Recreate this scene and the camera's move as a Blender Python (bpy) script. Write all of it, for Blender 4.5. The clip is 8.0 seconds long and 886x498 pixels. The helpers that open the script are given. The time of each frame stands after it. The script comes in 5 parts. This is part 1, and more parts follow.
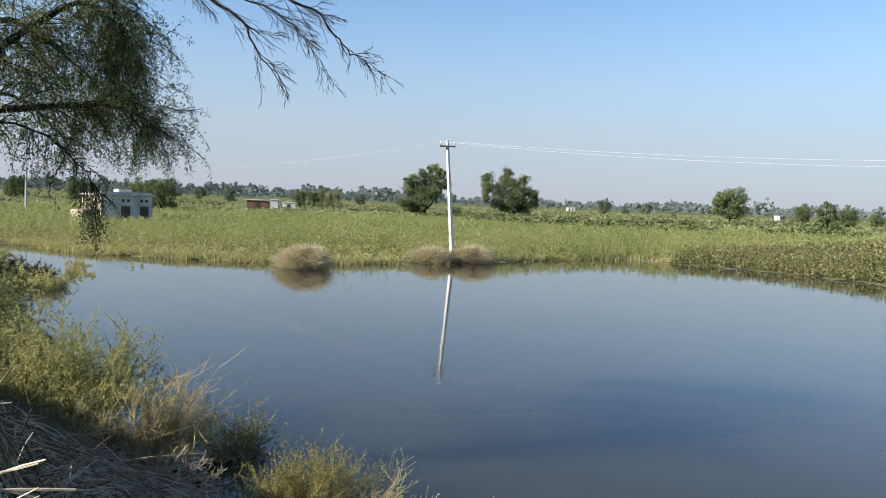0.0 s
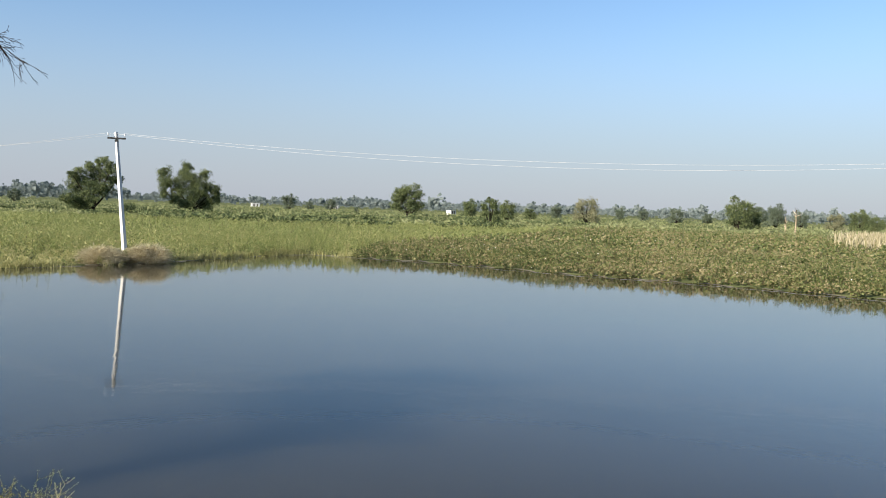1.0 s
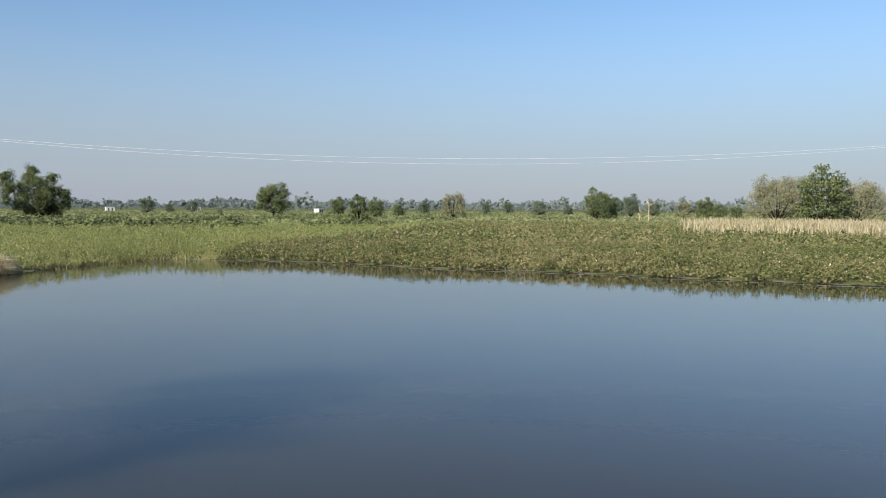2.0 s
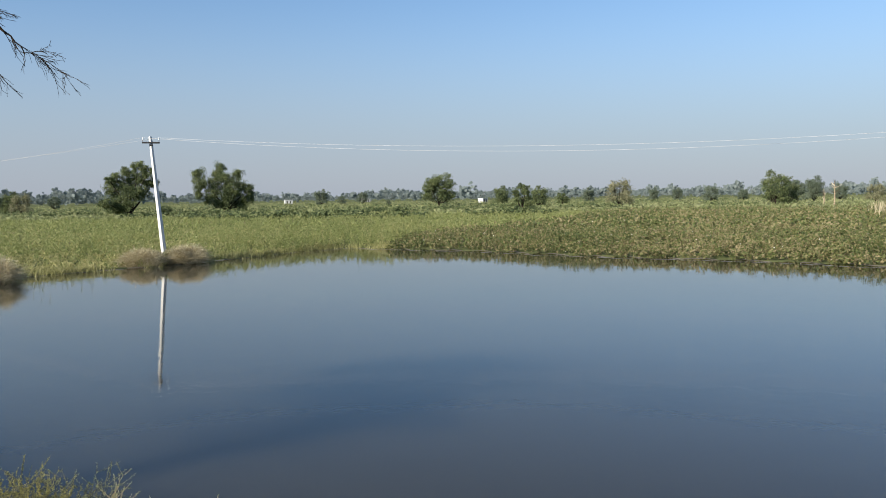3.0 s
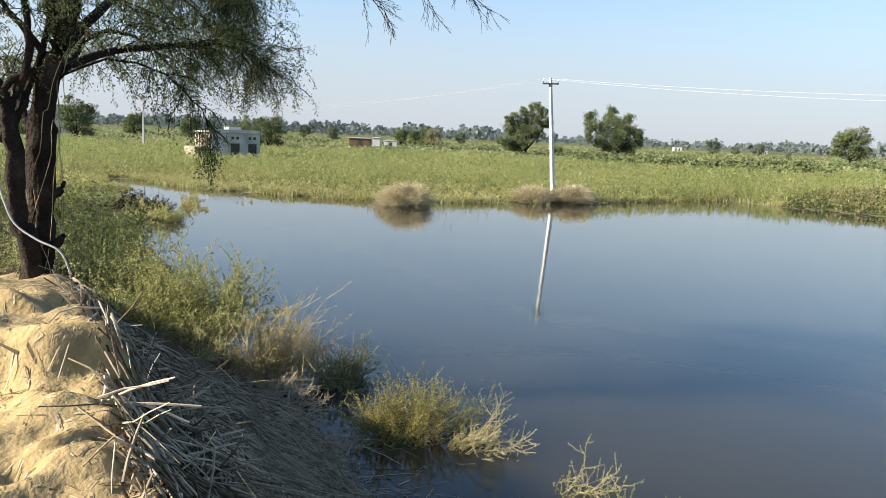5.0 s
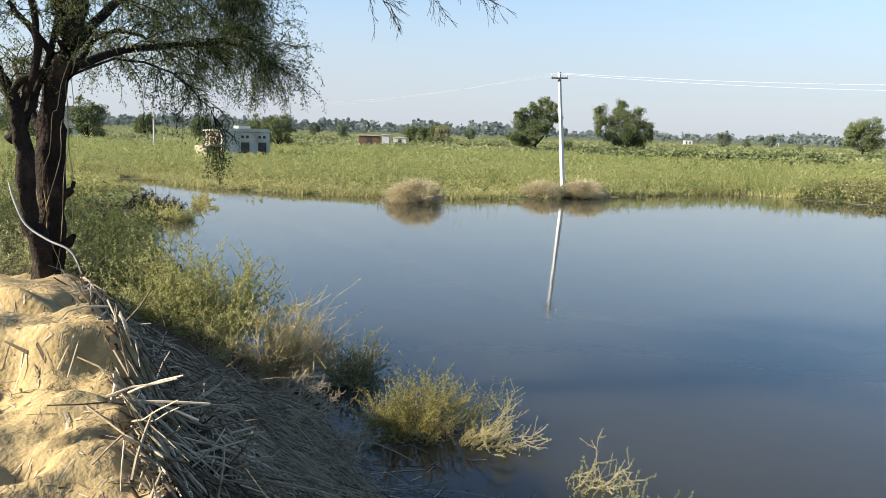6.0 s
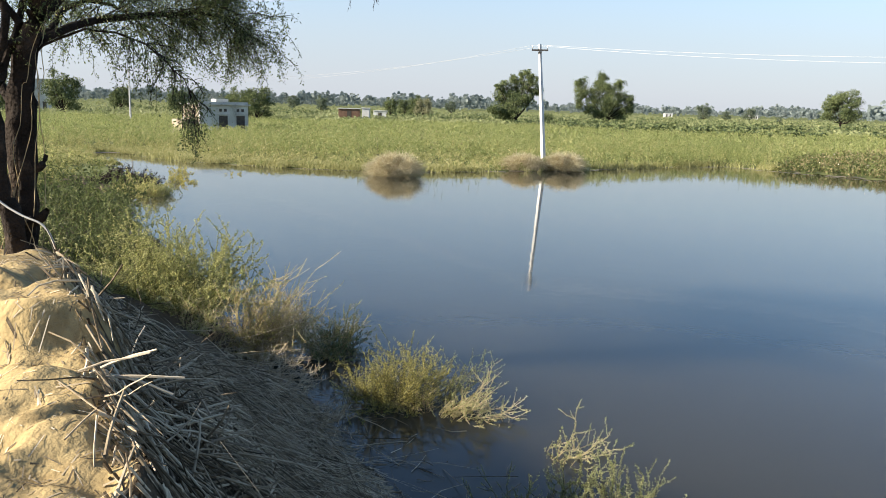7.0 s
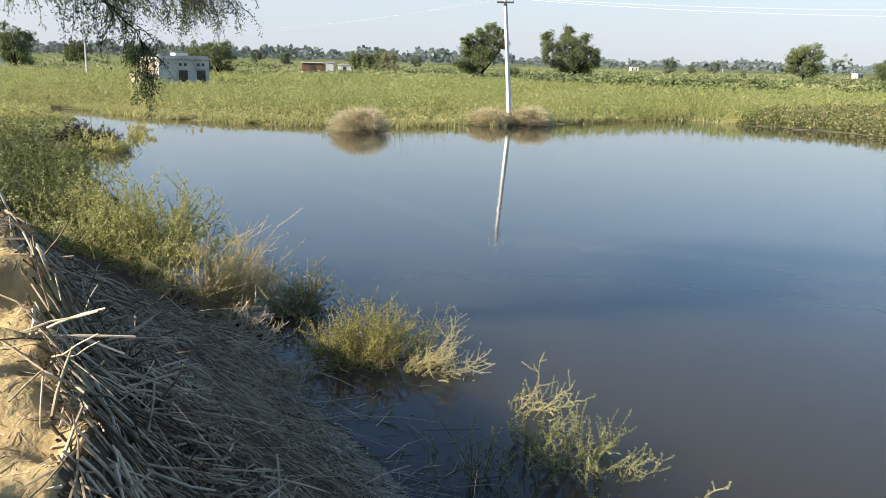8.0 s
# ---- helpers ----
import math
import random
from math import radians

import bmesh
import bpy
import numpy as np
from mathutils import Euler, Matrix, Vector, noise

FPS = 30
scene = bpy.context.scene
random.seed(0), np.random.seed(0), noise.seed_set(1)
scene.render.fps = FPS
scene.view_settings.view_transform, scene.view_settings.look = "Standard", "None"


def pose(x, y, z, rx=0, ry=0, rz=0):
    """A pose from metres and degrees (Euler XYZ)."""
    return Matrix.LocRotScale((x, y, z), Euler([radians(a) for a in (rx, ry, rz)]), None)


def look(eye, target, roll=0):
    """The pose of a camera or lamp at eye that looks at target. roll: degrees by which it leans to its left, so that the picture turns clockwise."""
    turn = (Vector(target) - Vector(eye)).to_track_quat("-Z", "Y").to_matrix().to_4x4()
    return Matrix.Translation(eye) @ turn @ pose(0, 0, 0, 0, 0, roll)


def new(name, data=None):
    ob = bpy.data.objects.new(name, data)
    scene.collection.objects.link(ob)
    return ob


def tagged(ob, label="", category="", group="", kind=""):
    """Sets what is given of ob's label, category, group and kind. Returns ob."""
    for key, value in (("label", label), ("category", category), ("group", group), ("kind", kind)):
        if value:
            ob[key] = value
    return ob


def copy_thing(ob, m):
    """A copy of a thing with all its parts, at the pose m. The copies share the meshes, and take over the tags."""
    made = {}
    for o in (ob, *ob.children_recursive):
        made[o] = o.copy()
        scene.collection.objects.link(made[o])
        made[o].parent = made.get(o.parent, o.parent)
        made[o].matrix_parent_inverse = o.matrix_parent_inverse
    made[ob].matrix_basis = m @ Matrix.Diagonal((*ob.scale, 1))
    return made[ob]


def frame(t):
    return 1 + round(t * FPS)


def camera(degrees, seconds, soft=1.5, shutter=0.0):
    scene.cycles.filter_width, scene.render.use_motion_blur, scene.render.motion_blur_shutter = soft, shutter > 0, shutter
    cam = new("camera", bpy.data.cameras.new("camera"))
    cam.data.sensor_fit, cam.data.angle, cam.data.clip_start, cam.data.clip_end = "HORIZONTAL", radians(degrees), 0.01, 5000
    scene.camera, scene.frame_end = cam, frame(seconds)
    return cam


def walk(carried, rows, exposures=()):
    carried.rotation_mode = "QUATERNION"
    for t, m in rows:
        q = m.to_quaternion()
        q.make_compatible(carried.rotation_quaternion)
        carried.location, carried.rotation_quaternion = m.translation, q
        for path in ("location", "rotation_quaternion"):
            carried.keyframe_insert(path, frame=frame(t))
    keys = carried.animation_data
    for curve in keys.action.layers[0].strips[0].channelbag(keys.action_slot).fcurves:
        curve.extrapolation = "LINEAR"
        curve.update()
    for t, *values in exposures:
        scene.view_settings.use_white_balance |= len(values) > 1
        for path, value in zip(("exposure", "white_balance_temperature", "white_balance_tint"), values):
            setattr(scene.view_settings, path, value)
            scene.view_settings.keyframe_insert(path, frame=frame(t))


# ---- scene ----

LENS = 57.66
cam = camera(LENS, 8.0, soft=0.9)
PATH = [
    (0, (-0.057, 0.072, 3.458), (-0.055, 10.055, 2.870), 2.09),
    (0.5, (0.040, 0.083, 3.489), (2.340, 9.800, 2.950), 2.44),
    (1, (0.078, -0.037, 3.504), (3.836, 9.216, 2.995), 1.91),
    (1.5, (0.132, -0.065, 3.482), (4.629, 8.853, 2.984), 0.97),
    (1.7, (0.110, -0.056, 3.487), (4.937, 8.687, 2.984), 0.63),
    (2, (0.081, -0.100, 3.495), (5.278, 8.427, 2.979), 0.32),
    (2.25, (0.042, -0.181, 3.505), (5.302, 8.308, 2.969), 0.22),
    (2.5, (0.008, -0.258, 3.513), (5.025, 8.374, 2.948), 0.10),
    (2.8, (-0.004, -0.292, 3.512), (4.177, 8.772, 2.899), -0.33),
    (3, (0.024, -0.250, 3.489), (3.389, 9.144, 2.840), -0.78),
    (3.5, (0.023, 0.053, 3.432), (1.186, 9.918, 2.276), -1.64),
    (4, (-0.054, 0.029, 3.442), (-0.519, 9.927, 2.094), -0.06),
    (4.5, (-0.070, 0.031, 3.448), (-1.005, 9.893, 2.079), 1.69),
    (5, (-0.084, 0.027, 3.450), (-1.272, 9.859, 2.065), 2.38),
    (6.5, (-0.060, 0.065, 3.432), (-1.395, 9.857, 1.900), 1.48),
    (7, (-0.048, 0.079, 3.425), (-1.120, 9.866, 1.676), 1.55),
    (7.5, (-0.024, 0.112, 3.414), (-0.754, 9.863, 1.319), 1.74),
    (8, (-0.004, 0.147, 3.402), (-0.651, 9.863, 1.127), 1.48),
]
walk(cam, [(t, look(eye, target, roll)) for t, eye, target, roll in PATH],
     exposures=[(0, 1.14, 6250, 10), (1.0, 1.03, 6350, 10), (1.6, 0.81, 6250, 10), (2.8, 0.78, 6150, 10), (3.5, 1.16, 6350, 10), (4.2, 1.45, 6500, 10), (6.5, 1.45, 6550, 10), (8, 1.56, 6600, 10)])

# ---- sky and sun ----
SUN_AZ, SUN_EL = -110.0, 26.0          # degrees from +y towards +x, and above the horizon
world = bpy.data.worlds.new("morning_sky")
scene.world = world
world.use_nodes = True
wn, wl = world.node_tree.nodes, world.node_tree.links
sky = wn.new("ShaderNodeTexSky")
sky.sky_type, sky.sun_disc = "NISHITA", False
sky.sun_elevation, sky.sun_rotation = radians(SUN_EL), radians(SUN_AZ)
sky.air_density, sky.dust_density, sky.ozone_density, sky.altitude = 1.1, 0.6, 4.0, 200
# dust haze that thickens towards the horizon
geo, sep, haze = wn.new("ShaderNodeTexCoord"), wn.new("ShaderNodeSeparateXYZ"), wn.new("ShaderNodeMix")
ease = wn.new("ShaderNodeMapRange")
ease.interpolation_type = "SMOOTHERSTEP"
ease.inputs["From Min"].default_value, ease.inputs["From Max"].default_value = -0.02, 0.30
ease.inputs["To Min"].default_value, ease.inputs["To Max"].default_value = 0.85, 0.0
haze.data_type = "RGBA"
haze.inputs[7].default_value = (2.7, 2.95, 3.45, 1)
wl.new(geo.outputs["Generated"], sep.inputs[0]), wl.new(sep.outputs["Z"], ease.inputs["Value"])
wl.new(ease.outputs[0], haze.inputs[0]), wl.new(sky.outputs[0], haze.inputs[6])
wl.new(haze.outputs[2], wn["Background"].inputs[0])
wn["Background"].inputs[1].default_value = 0.082
sun_dir = Vector((math.sin(radians(SUN_AZ)) * math.cos(radians(SUN_EL)), math.cos(radians(SUN_AZ)) * math.cos(radians(SUN_EL)), math.sin(radians(SUN_EL))))
sun = new("sun", bpy.data.lights.new("sun", "SUN"))
sun.data.energy, sun.data.angle, sun.data.color = 5.0, radians(2.5), (1.0, 0.91, 0.77)
sun.matrix_world = look(sun_dir * 80, (0, 0, 0))

# ---- materials ----
def material(name, colours, scale=6.0, rough=0.85, bump=0.0, bump_scale=40.0, leaf=0.0, island=False, per_object=False, spec=0.3, metal=0.0, coords="Object"):
    """A surface whose colour runs over the given colours by noise (large and fine), by island or by object."""
    m = bpy.data.materials.new(name)
    m.use_nodes = True
    n, l = m.node_tree.nodes, m.node_tree.links
    b = n["Principled BSDF"]
    b.inputs["Roughness"].default_value, b.inputs["Metallic"].default_value = rough, metal
    b.inputs["Specular IOR Level"].default_value = spec
    tc = n.new("ShaderNodeTexCoord")
    big, fine = n.new("ShaderNodeTexNoise"), n.new("ShaderNodeTexNoise")
    big.inputs["Scale"].default_value, fine.inputs["Scale"].default_value = scale, scale * 9
    big.inputs["Detail"].default_value, fine.inputs["Detail"].default_value = 5, 6
    l.new(tc.outputs[coords], big.inputs["Vector"]), l.new(tc.outputs[coords], fine.inputs["Vector"])
    mix = n.new("ShaderNodeMath")
    mix.operation = "MULTIPLY_ADD"
    mix.inputs[1].default_value = 0.35
    l.new(fine.outputs[0], mix.inputs[0])
    half = n.new("ShaderNodeMath")
    half.operation = "MULTIPLY"
    half.inputs[1].default_value = 0.65
    l.new(big.outputs[0], half.inputs[0]), l.new(half.outputs[0], mix.inputs[2])
    value = mix.outputs[0]
    if island or per_object:
        src = n.new("ShaderNodeNewGeometry").outputs["Random Per Island"] if island else n.new("ShaderNodeObjectInfo").outputs["Random"]
        join = n.new("ShaderNodeMath")
        join.operation = "MULTIPLY_ADD"
        join.inputs[1].default_value = 0.45
        l.new(src, join.inputs[0])
        less = n.new("ShaderNodeMath")
        less.operation = "MULTIPLY_ADD"
        less.inputs[1].default_value, less.inputs[2].default_value = 0.9, -0.17
        l.new(value, less.inputs[0]), l.new(less.outputs[0], join.inputs[2])
        value = join.outputs[0]
    ramp = n.new("ShaderNodeValToRGB")
    ramp.color_ramp.interpolation = "EASE"
    cr = ramp.color_ramp.elements
    while len(cr) < len(colours):
        cr.new(0.5)
    for i, c in enumerate(colours):
        cr[i].position, cr[i].color = 0.3 + 0.4 * i / max(1, len(colours) - 1), (*c, 1)
    l.new(value, ramp.inputs[0])
    l.new(ramp.outputs[0], b.inputs["Base Color"])
    if bump:
        bn, bt = n.new("ShaderNodeBump"), n.new("ShaderNodeTexNoise")
        bt.inputs["Scale"].default_value, bt.inputs["Detail"].default_value = bump_scale, 7
        bn.inputs["Strength"].default_value, bn.inputs["Distance"].default_value = 1.0, bump
        l.new(tc.outputs[coords], bt.inputs["Vector"]), l.new(bt.outputs[0], bn.inputs["Height"]), l.new(bn.outputs[0], b.inputs["Normal"])
    if leaf:
        tr, mx = n.new("ShaderNodeBsdfTranslucent"), n.new("ShaderNodeMixShader")
        mx.inputs[0].default_value = leaf
        l.new(ramp.outputs[0], tr.inputs[0]), l.new(b.outputs[0], mx.inputs[1]), l.new(tr.outputs[0], mx.inputs[2])
        l.new(mx.outputs[0], n["Material Output"].inputs["Surface"])
    return m


M_SAND = material("dry_sandy_earth", [(0.225, 0.162, 0.077), (0.35, 0.26, 0.125), (0.44, 0.337, 0.17)], 1.7, 0.95, 0.013, 30, spec=0.1)
# earth coloured darker to imitate deep shade in the gaps between stalks
M_LITTER = material("shaded_earth_under_straw", [(0.045, 0.034, 0.021), (0.09, 0.068, 0.043), (0.155, 0.12, 0.077)], 3.0, 0.95, 0.03, 30, spec=0.1)
M_MUD = material("wet_mud", [(0.10, 0.085, 0.06), (0.2, 0.175, 0.13)], 2.0, 0.6, 0.01, 12)
M_FIELD = material("field_soil_and_weeds", [(0.06, 0.072, 0.026), (0.11, 0.122, 0.046), (0.165, 0.165, 0.075)], 0.06, 0.95, 0.12, 3.0, spec=0.1)
M_BARK = material("dark_furrowed_bark", [(0.010, 0.008, 0.007), (0.027, 0.021, 0.017), (0.066, 0.05, 0.038)], 5.0, 0.95, 0.05, 22, spec=0.1)
M_TWIG = material("bare_twig_bark", [(0.02, 0.016, 0.013), (0.05, 0.04, 0.033)], 6.0, 0.9, spec=0.1)
M_LEAF = material("small_green_leaflets", [(0.05, 0.07, 0.025), (0.09, 0.118, 0.04), (0.16, 0.185, 0.065)], 0.8, 0.6, leaf=0.4, island=True)
M_SHRUB = material("shrub_leaves", [(0.17, 0.185, 0.06), (0.34, 0.345, 0.12), (0.54, 0.5, 0.215)], 2.0, 0.65, leaf=0.5, island=True)
M_PALE = material("pale_green_shrub_leaves", [(0.2, 0.22, 0.075), (0.35, 0.36, 0.145), (0.52, 0.49, 0.25)], 2.0, 0.65, leaf=0.45, island=True)
M_YELLOW = material("yellowing_shrub_leaves", [(0.2, 0.185, 0.045), (0.35, 0.315, 0.08), (0.5, 0.43, 0.15)], 2.0, 0.65, leaf=0.45, island=True)
M_DRY = material("dry_shrub_stems", [(0.2, 0.145, 0.075), (0.36, 0.275, 0.15), (0.5, 0.4, 0.235)], 3.0, 0.85, island=True, spec=0.15)
M_THICKET = material("dark_thicket_leaves", [(0.06, 0.083, 0.024), (0.118, 0.145, 0.044), (0.205, 0.22, 0.076)], 1.0, 0.65, leaf=0.35, island=True)
M_STEM = material("green_brown_stems", [(0.07, 0.065, 0.03), (0.13, 0.12, 0.055)], 3.0, 0.85, island=True)
M_STRAW = material("weathered_stalks", [(0.08, 0.059, 0.035), (0.27, 0.21, 0.132), (0.52, 0.435, 0.305)], 3.0, 0.8, island=True, spec=0.2)
M_PALESTALK = material("bleached_stalk", [(0.2, 0.158, 0.105), (0.31, 0.255, 0.18), (0.43, 0.37, 0.275)], 5.0, 0.8, per_object=True, spec=0.2)
M_STALK = material("weathered_stalk", [(0.11, 0.083, 0.052), (0.29, 0.228, 0.148), (0.53, 0.44, 0.31)], 5.0, 0.8, per_object=True, spec=0.2)
M_CROP = material("green_crop_leaves", [(0.165, 0.2, 0.06), (0.265, 0.288, 0.1), (0.36, 0.36, 0.145)], 0.12, 0.6, leaf=0.45, island=True)
M_MARGIN = material("drying_margin_plants", [(0.23, 0.225, 0.08), (0.33, 0.315, 0.125), (0.43, 0.4, 0.19)], 0.15, 0.8, leaf=0.35, island=True)
M_COTTON = material("cotton_leaves", [(0.075, 0.098, 0.03), (0.135, 0.158, 0.05), (0.19, 0.182, 0.07), (0.29, 0.24, 0.125)], 0.12, 0.6, leaf=0.3, island=True)
M_SCUM = material("pale_floating_scum", [(0.2, 0.19, 0.165), (0.34, 0.325, 0.29)], 3.0, 0.6)
M_FARCROP = material("distant_crop_leaves", [(0.16, 0.185, 0.075), (0.225, 0.245, 0.105), (0.29, 0.295, 0.14)], 0.03, 0.7, leaf=0.35, island=True)
M_BOLL = material("white_cotton_bolls", [(0.62, 0.58, 0.5), (0.75, 0.72, 0.64)], 20, 0.9)
M_REED = material("pale_dry_reeds", [(0.2, 0.185, 0.085), (0.34, 0.29, 0.175), (0.45, 0.39, 0.26)], 0.3, 0.85, leaf=0.2, island=True)
M_TUFT = material("dry_tussock_grass", [(0.3, 0.25, 0.135), (0.5, 0.435, 0.265), (0.66, 0.585, 0.41)], 1.0, 0.85, leaf=0.4, island=True)
M_FARLEAF = material("distant_tree_foliage", [(0.05, 0.072, 0.03), (0.105, 0.132, 0.05), (0.19, 0.212, 0.085)], 0.25, 0.75, leaf=0.2, island=True)
# blue-grey of this foliage is aerial haze put into the colour
M_WOODS = material("haze_tinted_far_woods", [(0.145, 0.176, 0.168), (0.185, 0.217, 0.205), (0.235, 0.265, 0.25)], 0.02, 0.95, leaf=0.4, island=True, spec=0.0)
# leaf colour for crowns beyond 280 m, with distance haze mixed in
M_HAZELEAF = material("haze_tinted_remote_foliage", [(0.1, 0.128, 0.088), (0.14, 0.168, 0.112), (0.185, 0.208, 0.142)], 0.2, 0.9, leaf=0.3, island=True, spec=0.1)
M_DRYLEAF = material("sparse_dusty_foliage", [(0.14, 0.14, 0.075), (0.215, 0.212, 0.115), (0.29, 0.275, 0.16)], 0.25, 0.8, leaf=0.2, island=True)
M_CONCRETE = material("weathered_concrete", [(0.48, 0.465, 0.435), (0.64, 0.62, 0.58), (0.74, 0.72, 0.68)], 2.5, 0.85, 0.004, 60)
M_STEEL = material("dark_painted_steel", [(0.03, 0.03, 0.03), (0.07, 0.065, 0.06)], 8, 0.6)
M_PORCELAIN = material("white_porcelain", [(0.7, 0.7, 0.68), (0.8, 0.8, 0.78)], 30, 0.3)
M_WIRE = material("bare_aluminium_wire", [(0.5, 0.5, 0.49), (0.6, 0.6, 0.59)], 8, 0.5, metal=0.0)
# the left wires' faint look is put into this grey; far pole too
M_FAINTGREY = material("faint_grey", [(0.3, 0.3, 0.3), (0.38, 0.38, 0.38)], 8, 0.7)
M_PLASTER = material("stained_lime_plaster", [(0.26, 0.255, 0.23), (0.43, 0.425, 0.385), (0.56, 0.55, 0.5)], 0.8, 0.9, 0.01, 12)
M_CREAM = material("cream_lime_wash", [(0.2, 0.165, 0.115), (0.36, 0.3, 0.215)], 0.9, 0.9, 0.01, 12)
M_DOOR = material("dark_weathered_timber", [(0.04, 0.035, 0.03), (0.09, 0.075, 0.06)], 4, 0.8)
M_BRICK = material("red_brick_wall", [(0.12, 0.065, 0.042), (0.2, 0.12, 0.08)], 1.2, 0.9, 0.01, 12)
M_WHITE = material("whitewashed_wall", [(0.42, 0.42, 0.41), (0.58, 0.58, 0.56)], 0.7, 0.9)
M_PIPE = material("pale_plastic_hose", [(0.36, 0.35, 0.32), (0.48, 0.47, 0.44)], 9, 0.5)


def water_material():
    m = bpy.data.materials.new("still_muddy_water")
    m.use_nodes = True
    n, l = m.node_tree.nodes, m.node_tree.links
    b = n["Principled BSDF"]
    b.inputs["Roughness"].default_value, b.inputs["IOR"].default_value = 0.02, 1.333
    b.subsurface_method = "BURLEY"        # light spreads sideways in the cloudy water
    b.inputs["Subsurface Weight"].default_value, b.inputs["Subsurface Scale"].default_value = 1.0, 2.2
    b.inputs["Subsurface Radius"].default_value = (1.0, 1.0, 1.0)
    tc, depth, ramp = n.new("ShaderNodeTexCoord"), n.new("ShaderNodeTexNoise"), n.new("ShaderNodeValToRGB")
    depth.inputs["Scale"].default_value, depth.inputs["Detail"].default_value = 0.05, 2
    ramp.color_ramp.elements[0].position, ramp.color_ramp.elements[1].position = 0.35, 0.68
    ramp.color_ramp.elements[0].color, ramp.color_ramp.elements[1].color = (0.031, 0.029, 0.021, 1), (0.042, 0.039, 0.027, 1)
    l.new(tc.outputs["Object"], depth.inputs["Vector"]), l.new(depth.outputs[0], ramp.inputs[0]), l.new(ramp.outputs[0], b.inputs["Base Color"])
    small, swell, add, bump = n.new("ShaderNodeTexNoise"), n.new("ShaderNodeTexNoise"), n.new("ShaderNodeMath"), n.new("ShaderNodeBump")
    small.inputs["Scale"].default_value, small.inputs["Detail"].default_value = 4.2, 3
    swell.inputs["Scale"].default_value, swell.inputs["Detail"].default_value = 1.1, 2
    add.operation = "MULTIPLY_ADD"
    add.inputs[1].default_value = 0.7
    fine, total = n.new("ShaderNodeTexNoise"), n.new("ShaderNodeMath")
    fine.inputs["Scale"].default_value, fine.inputs["Detail"].default_value = 13.0, 2
    total.operation = "MULTIPLY_ADD"
    total.inputs[1].default_value = 0.22
    l.new(tc.outputs["Object"], small.inputs["Vector"]), l.new(tc.outputs["Object"], swell.inputs["Vector"])
    l.new(small.outputs[0], add.inputs[0]), l.new(swell.outputs[0], add.inputs[2])
    bump.inputs["Strength"].default_value, bump.inputs["Distance"].default_value = 1.0, 0.0022
    l.new(tc.outputs["Object"], fine.inputs["Vector"]), l.new(fine.outputs[0], total.inputs[0]), l.new(add.outputs[0], total.inputs[2]), l.new(total.outputs[0], bump.inputs["Height"]), l.new(bump.outputs[0], b.inputs["Normal"])
    return m


M_WATER = water_material()

# ---- mesh helpers ----
rng = np.random.default_rng(7)


def mesh_of(name, verts, faces, mats, index=None, smooth=False):
    """A mesh from arrays; faces is an N x 3 or N x 4 array."""
    verts, faces = np.asarray(verts, np.float32), np.asarray(faces, np.int32)
    me = bpy.data.meshes.new(name)
    k = faces.shape[1]
    me.vertices.add(len(verts)), me.loops.add(faces.size), me.polygons.add(len(faces))
    me.vertices.foreach_set("co", verts.ravel())
    me.loops.foreach_set("vertex_index", faces.ravel())
    me.polygons.foreach_set("loop_start", np.arange(0, faces.size, k, dtype=np.int32))
    me.polygons.foreach_set("use_smooth", np.full(len(faces), smooth))
    for m in mats if isinstance(mats, (list, tuple)) else [mats]:
        me.materials.append(m)
    if index is not None:
        me.polygons.foreach_set("material_index", np.asarray(index, np.int32))
    me.update(calc_edges=True)
    return me


def thing(name, label, category, at=(0, 0, 0), group="", kind="", turn=0.0, size=1.0):
    """An Empty at a thing's base, that parents its parts."""
    ob = new(name)
    ob.empty_display_size = 0.2
    ob.location, ob.rotation_euler, ob.scale = at, (0, 0, radians(turn)), (size, size, size)
    return tagged(ob, label, category, group, kind)


def part(name, data, mat, parent, label=""):
    """Links a bmesh or a mesh as one object under a thing or a part."""
    if isinstance(data, bmesh.types.BMesh):
        me = bpy.data.meshes.new(name)
        data.to_mesh(me)
        data.free()
        me.materials.append(mat)
        data = me
    ob = new(name, data)
    ob.parent = parent
    if label:
        tagged(ob, label)
    return ob


def single(name, data, label, category, at=(0, 0, 0), group="", kind=""):
    ob = new(name, data)
    ob.location = at
    return tagged(ob, label, category, group, kind)


def block(x0, x1, y0, y1, z0, z1, bevel=0.0):
    bm = bmesh.new()
    bmesh.ops.create_cube(bm, size=1, matrix=Matrix.Translation(((x0 + x1) / 2, (y0 + y1) / 2, (z0 + z1) / 2)) @ Matrix.Diagonal((x1 - x0, y1 - y0, z1 - z0, 1)))
    if bevel:
        bmesh.ops.bevel(bm, geom=bm.edges[:], offset=bevel, segments=1, affect="EDGES")
    return bm


def unit(v):
    return v / np.maximum(np.linalg.norm(v, axis=-1, keepdims=True), 1e-9)


